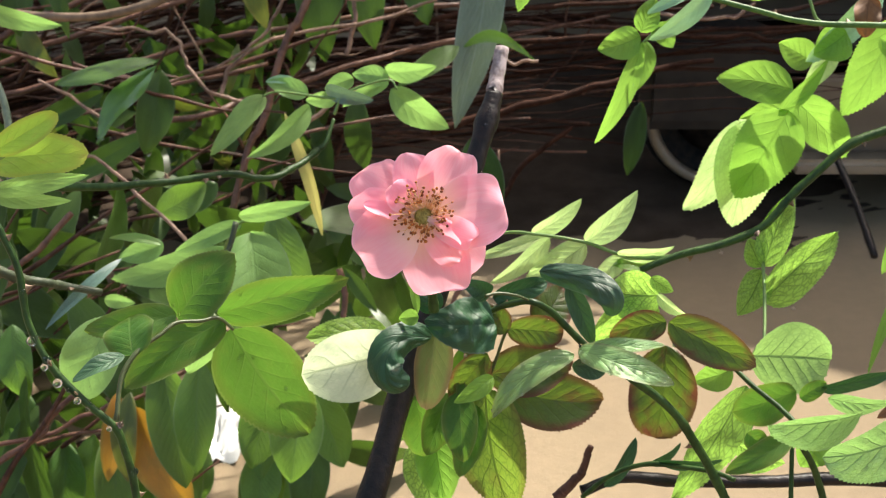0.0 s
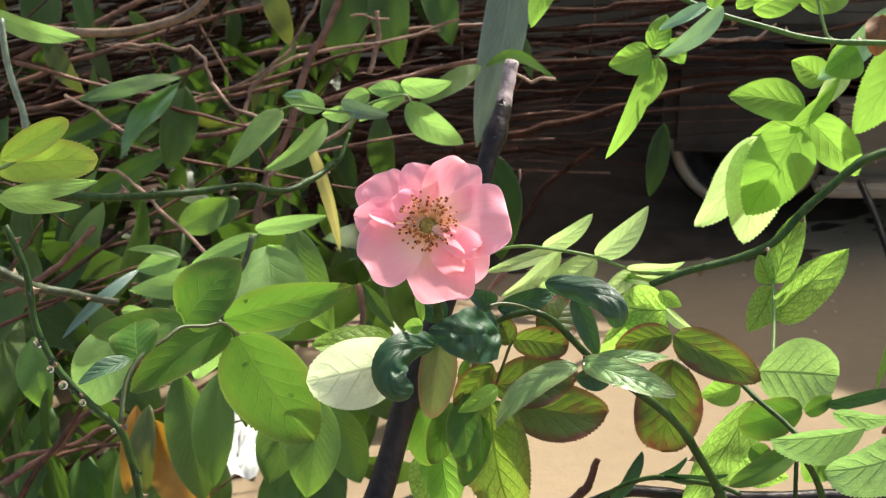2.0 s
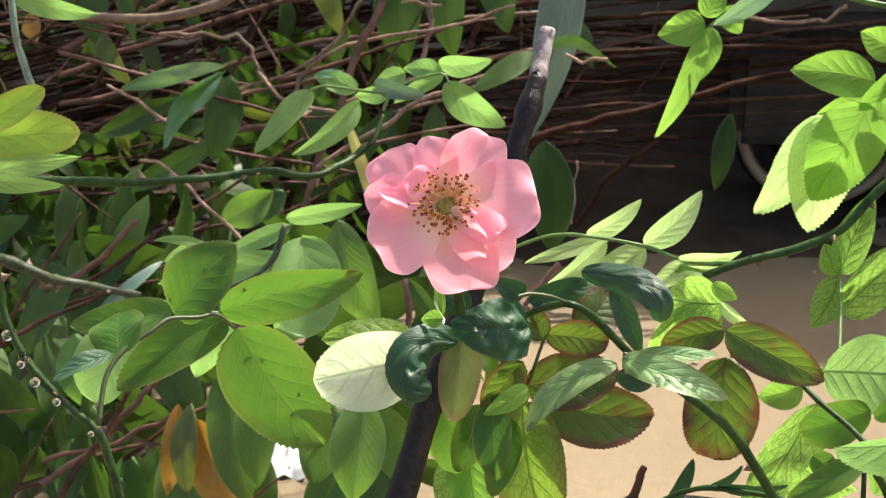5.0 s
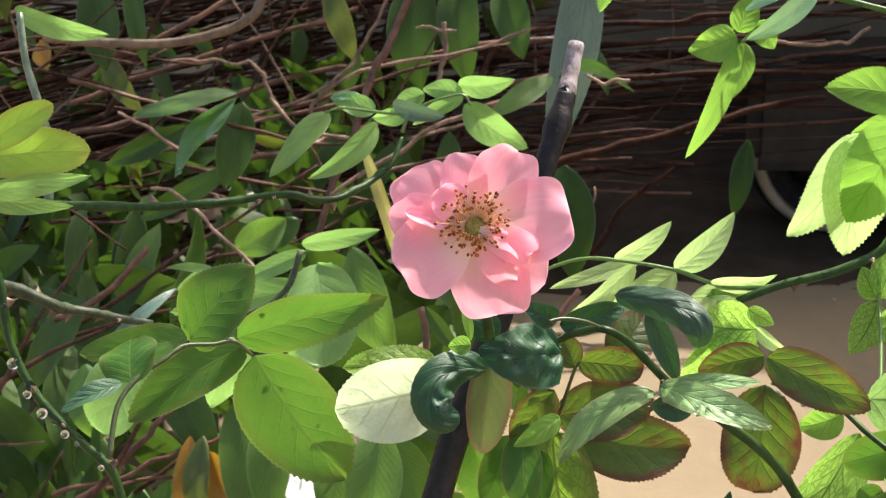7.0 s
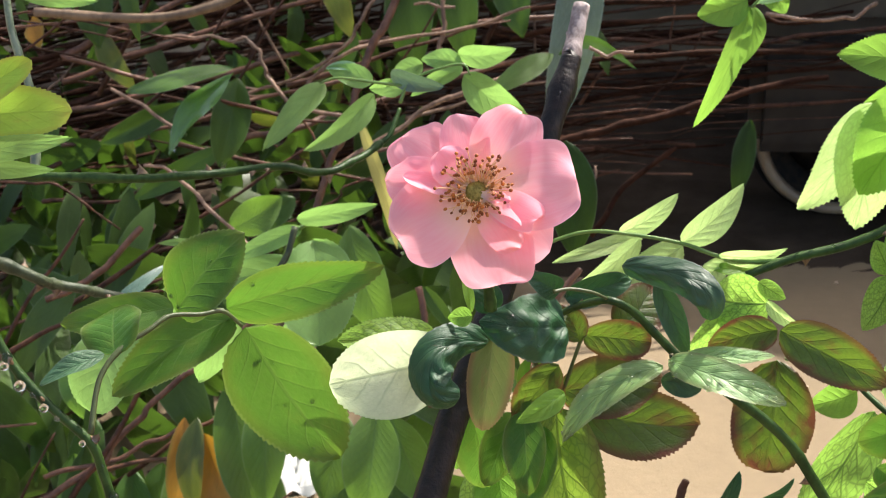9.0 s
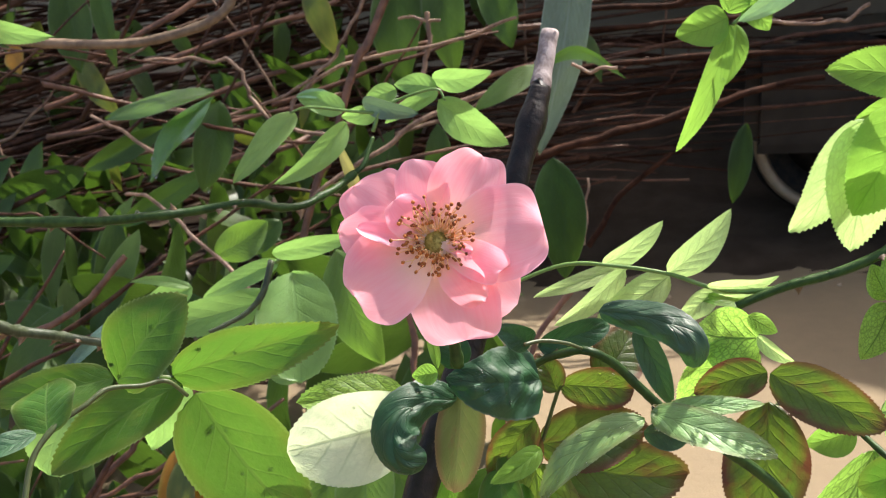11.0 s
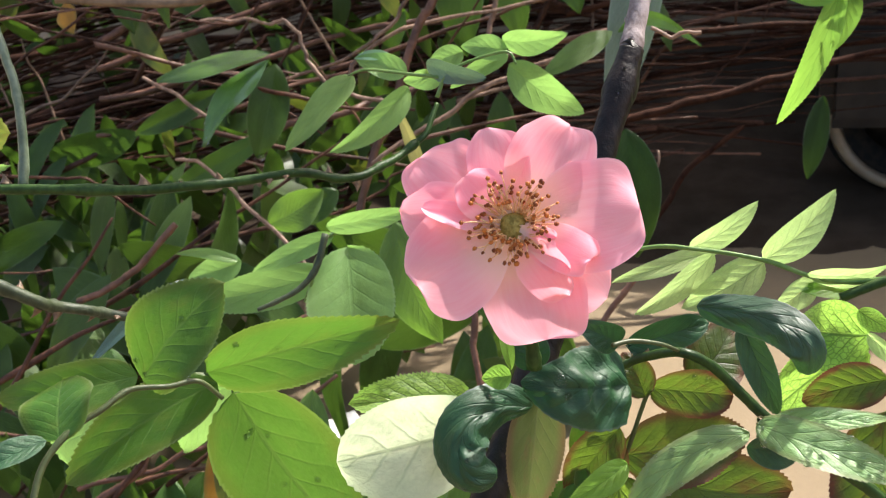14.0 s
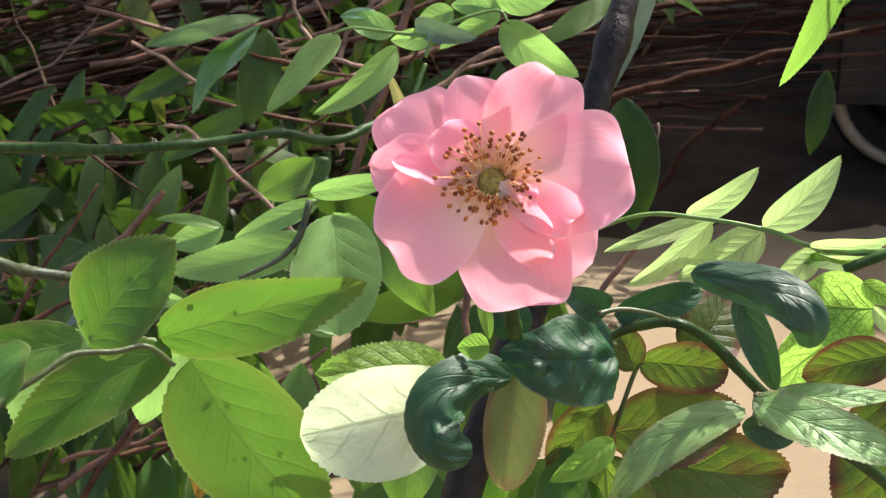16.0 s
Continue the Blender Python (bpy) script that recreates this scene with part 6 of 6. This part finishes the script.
def pebble_mesh(seed):
    bm = bmesh.new()
    bmesh.ops.create_icosphere(bm, subdivisions=2, radius=1.0)
    for v in bm.verts:
        v.co *= 1 + 0.35 * noise.noise(v.co * 1.3 + Vector((seed * 5.0, 0, 0)))
        v.co.z *= 0.55
    me = bpy.data.meshes.new("pebble")
    bm.to_mesh(me)
    bm.free()
    me.polygons.foreach_set("use_smooth", [True] * len(me.polygons))
    me.materials.append(STONE)
    return me


PEBBLES = [pebble_mesh(n) for n in range(4)]
pick = random.Random(41)
for n in range(22):
    r = 0.002 + 0.0035 * pick.random() ** 2
    stone = place("pebble", PEBBLES[n % 4], None, None, (pick.uniform(0.05, 0.85), pick.uniform(1.35, 1.95), 0.3 * r))
    stone.scale = (r, r, r)
    stone.rotation_euler = (0, 0, pick.uniform(0, 6.28))
    tagged(stone, "small pale stone lying on the shaded yard", "pebble", "pebbles on the yard")

# ---- the vehicle in the shade ----
RUBBER = plain_material("worn_rubber", (0.012, 0.012, 0.012), (0.024, 0.019, 0.015), 60, 0.9, 0.1)
PAINT = plain_material("dull_cream_paint", (0.165, 0.120, 0.080), (0.22, 0.165, 0.112), 9, 0.5, 0.35)
TRIM = plain_material("pale_trim", (0.27, 0.195, 0.125), (0.35, 0.255, 0.165), 20, 0.4, 0.5)
BLACK = plain_material("black_metal", (0.012, 0.009, 0.007), (0.026, 0.019, 0.014), 40, 0.85, 0.1)


def ring(name, profile, sides=40):
    """A body of revolution about the y axis: (radius, y) pairs."""
    v, f = [], []
    for k in range(sides):
        g = 2 * math.pi * k / sides
        v += [(r * math.cos(g), y, r * math.sin(g)) for r, y in profile]
    n = len(profile)
    for k in range(sides):
        a, b = k * n, (k + 1) % sides * n
        f += [(a + i, a + (i + 1) % n, b + (i + 1) % n, b + i) for i in range(n)]
    return mesh_of(name, v, f)


cart = new("vehicle")
cart.location = (1.2, 2.5, 0.0)
WORLD_AT[cart.name] = Vector(cart.location)
tagged(cart, "pale cream vehicle with black tyres standing in shade", "vehicle")


def wheel(x, y, r):
    at = Vector((x, y, r))
    w = place("wheel", ring("wheel", [(r * 0.60, -0.035), (r * 0.75, -0.05), (r * 0.95, -0.05), (r, -0.02), (r, 0.02), (r * 0.95, 0.05), (r * 0.75, 0.055), (r * 0.60, 0.035)]), RUBBER, cart, at, "black tyre")
    place("rim", ring("rim", [(r * 0.80, -0.050), (r * 0.84, -0.062), (r * 0.91, -0.062), (r * 0.94, -0.050), (r * 0.86, -0.040)]), TRIM, w, at, "pale ring on the tyre wall")
    place("hub", ring("hub", [(0.0, -0.03), (r * 0.3, -0.03), (r * 0.60, -0.01), (r * 0.60, 0.02), (0.0, 0.02)]), BLACK, w, at)
    return w


# Plate added to hide the wheel's upper half and keep it dark there.
COVER_BROWN = plain_material("cover_brown", (0.020, 0.015, 0.012), (0.036, 0.027, 0.020), 14, 0.6, 0.3)
place("cover_plate", box_mesh("cover_plate", (0.60, 0.06, 0.20), 0.025, 4), COVER_BROWN, cart, (0.675, 2.05, 0.258), "dark brown plate added to hide the upper half of the wheel")
wheel(0.560, 2.16, 0.172)
wheel(1.9, 2.16, 0.172)
place("body", box_mesh("body", (2.2, 0.9, 0.46), 0.06, 4), PAINT, cart, (1.45, 2.80, 0.50))
place("bumper", box_mesh("bumper", (1.5, 0.16, 0.21), 0.05, 4), PAINT, cart, (1.39, 2.05, 0.225))
place("sill", box_mesh("sill", (1.42, 0.06, 0.030), 0.010, 3), TRIM, cart, (1.37, 1.985, 0.112), "pale strip along the lower edge")
place("underside", box_mesh("underside", (1.6, 0.9, 0.09), 0.02, 2), BLACK, cart, (1.50, 2.50, 0.10))
stem(cart, "dark", [(0.6621, 1.6844, 0.2399), (0.6769, 1.5925, 0.1965), (0.6880, 1.4966, 0.1446)], 0.0124, 0.0117, name='prop', label='thin black prop')

# ---- rain drops ----
def water_material():
    m, nodes, links, bsdf = material("rain_water")
    bsdf.inputs["Base Color"].default_value = (1, 1, 1, 1)
    bsdf.inputs["Transmission Weight"].default_value = 1.0
    bsdf.inputs["Roughness"].default_value = 0.0
    bsdf.inputs["IOR"].default_value = 1.33
    return m


WATER = water_material()


def drop_mesh(sag):
    bm = bmesh.new()
    bmesh.ops.create_icosphere(bm, subdivisions=2, radius=1.0)
    for v in bm.verts:
        v.co.z *= 1.12 if v.co.z < 0 else 0.85
        v.co.x *= 1 - sag * max(0.0, v.co.z)
        v.co.y *= 1 - sag * max(0.0, v.co.z)
    me = bpy.data.meshes.new("water_drop")
    bm.to_mesh(me)
    bm.free()
    me.polygons.foreach_set("use_smooth", [True] * len(me.polygons))
    me.materials.append(WATER)
    return me


DROPS = (drop_mesh(0.25), drop_mesh(0.05))


def water_drop(at, r, kind=0):
    ob = place("water_drop", DROPS[kind], None, None, at)
    ob.scale = (r, r, r)
    return tagged(ob, "clear rain drop hanging on the rose" if kind == 0 else "clear rain drop lying on a leaf", "water drop", "rain drops")


water_drop((-0.1630, -0.0678, 0.8368), 0.00209, 0)
water_drop((-0.1643, -0.0684, 0.8337), 0.00168, 0)
water_drop((-0.1588, -0.0712, 0.8278), 0.00209, 0)
water_drop((-0.1511, -0.0725, 0.8201), 0.00169, 0)
water_drop((-0.1465, -0.0704, 0.8173), 0.00105, 0)
water_drop((-0.1389, -0.0742, 0.8075), 0.00127, 0)
water_drop((-0.1340, -0.0737, 0.8093), 0.00148, 0)
water_drop((-0.1297, -0.0764, 0.7879), 0.00192, 0)
water_drop((-0.1717, -0.0592, 0.8641), 0.00125, 0)
water_drop((-0.1673, -0.0636, 0.8454), 0.00104, 0)
water_drop((-0.1687, -0.0663, 0.8449), 0.00229, 0)
water_drop((-0.1549, -0.0710, 0.8243), 0.00105, 0)
water_drop((-0.1470, -0.0728, 0.8163), 0.00105, 0)
water_drop((-0.1326, -0.0749, 0.7990), 0.00084, 0)
water_drop((0.0041, 0.0149, 0.8122), 0.00258, 1)
water_drop((0.0064, 0.0137, 0.8070), 0.00137, 1)
water_drop((-0.0181, 0.0103, 0.8087), 0.00095, 1)
water_drop((-0.0134, 0.0133, 0.8058), 0.00081, 1)
water_drop((0.0257, 0.0476, 0.8072), 0.00090, 1)
water_drop((0.0389, 0.0206, 0.7763), 0.00077, 1)
water_drop((0.0427, 0.0211, 0.7785), 0.00065, 1)
water_drop((0.0467, 0.0223, 0.7811), 0.00089, 1)
water_drop((0.0504, 0.0233, 0.7828), 0.00063, 1)
water_drop((0.0542, 0.0241, 0.7843), 0.00076, 1)
water_drop((0.0445, 0.0187, 0.7781), 0.00051, 1)
water_drop((0.0528, 0.0208, 0.7826), 0.00051, 1)
water_drop((0.0722, 0.0269, 0.7867), 0.00064, 1)
water_drop((0.0770, 0.0245, 0.7873), 0.00089, 1)
water_drop((0.0828, 0.0213, 0.7870), 0.00076, 1)
water_drop((0.0898, 0.0200, 0.7874), 0.00063, 1)
water_drop((0.0911, 0.0168, 0.7849), 0.00050, 1)
water_drop((0.0860, 0.0156, 0.7845), 0.00075, 1)
water_drop((0.0969, 0.0146, 0.7830), 0.00063, 1)
water_drop((0.1015, 0.0125, 0.7808), 0.00050, 1)
water_drop((0.0790, 0.0205, 0.7860), 0.00051, 1)
water_drop((-0.3674, 1.0983, 0.4768), 0.00432, 0)
water_drop((-0.4179, 1.0742, 0.5248), 0.00328, 0)
water_drop((-0.4144, 1.0572, 0.5120), 0.00419, 0)
water_drop((-0.3996, 1.0973, 0.5524), 0.00189, 0)
water_drop((-0.3873, 1.1098, 0.5632), 0.00190, 0)
water_drop((-0.2033, 0.3033, 0.7653), 0.00129, 0)
water_drop((-0.1473, 0.3239, 0.7622), 0.00131, 0)
water_drop((0.1153, 0.2396, 0.8518), 0.00116, 0)
water_drop((0.2819, 0.2561, 0.8207), 0.00216, 0)
water_drop((0.1562, 0.2245, 0.7509), 0.00121, 0)
water_drop((0.1682, 0.2261, 0.7537), 0.00097, 0)
water_drop((0.1490, 0.2238, 0.7493), 0.00121, 0)
water_drop((0.1186, 0.0600, 0.7736), 0.00139, 0)
water_drop((0.0486, 0.0644, 0.7854), 0.00099, 0)
water_drop((0.0536, 0.0655, 0.7843), 0.00119, 0)
water_drop((0.0341, 0.1604, 0.8991), 0.00078, 1)
water_drop((0.0310, 0.1576, 0.8968), 0.00093, 1)
water_drop((0.0261, 0.1524, 0.8886), 0.00124, 1)
water_drop((0.0278, 0.1433, 0.8838), 0.00107, 1)
water_drop((0.0297, 0.1383, 0.8780), 0.00061, 1)
water_drop((0.0248, 0.1334, 0.8756), 0.00092, 1)
water_drop((0.0227, 0.1272, 0.8682), 0.00121, 1)
water_drop((-0.0953, 0.0053, 0.7966), 0.00127, 1)
water_drop((-0.0743, 0.0065, 0.7794), 0.00111, 1)
water_drop((-0.0941, 0.0059, 0.7978), 0.00106, 1)
water_drop((-0.1006, -0.0281, 0.8365), 0.00054, 1)
water_drop((-0.1168, -0.0188, 0.8325), 0.00076, 1)
water_drop((-0.0848, 0.0052, 0.7784), 0.00083, 1)
water_drop((-0.0411, 0.0044, 0.8058), 0.00057, 1)
water_drop((-0.0505, 0.0006, 0.7904), 0.00045, 1)


def beads(on, count, small, large, seed):
    """Fine drops scattered over the open face of a leaf or cane."""
    pick = random.Random(seed)
    up = [p for p in on.data.polygons if abs(p.normal.dot(HANG)) > 0.25]
    for p in pick.sample(up, min(count, len(up))):
        out = p.normal if p.normal.dot(HANG) > 0 else -p.normal
        r = small + (large - small) * pick.random() ** 2.5
        water_drop(WORLD_AT[on.name] + p.center + out * r * 0.35, r, 1)


for seed, (on, count, small, large) in enumerate((
    (wet_leaf_a, 24, 0.0005, 0.0015),
    (wet_leaf_b, 30, 0.0005, 0.0015),
    (wet_leaf_c, 12, 0.0005, 0.0015),
    (curl_leaf, 14, 0.0004, 0.0011),
    (cup_leaf, 10, 0.0004, 0.0011),
    (nod_leaf, 8, 0.0003, 0.0007),
    (turned_leaf, 7, 0.0002, 0.0005),
    (broad_leaf_a, 5, 0.0004, 0.0011),
    (broad_leaf_b, 5, 0.0004, 0.0011),
    (broad_leaf_c, 5, 0.0004, 0.0011),
    (broad_leaf_d, 5, 0.0004, 0.0011),
    (mint_leaf_a, 8, 0.0004, 0.0011),
    (mint_leaf_b, 8, 0.0004, 0.0011),
    (mint_leaf_c, 8, 0.0004, 0.0011),
    (old_cane, 16, 0.0005, 0.0011),
)):
    beads(on, count, small, large, seed)
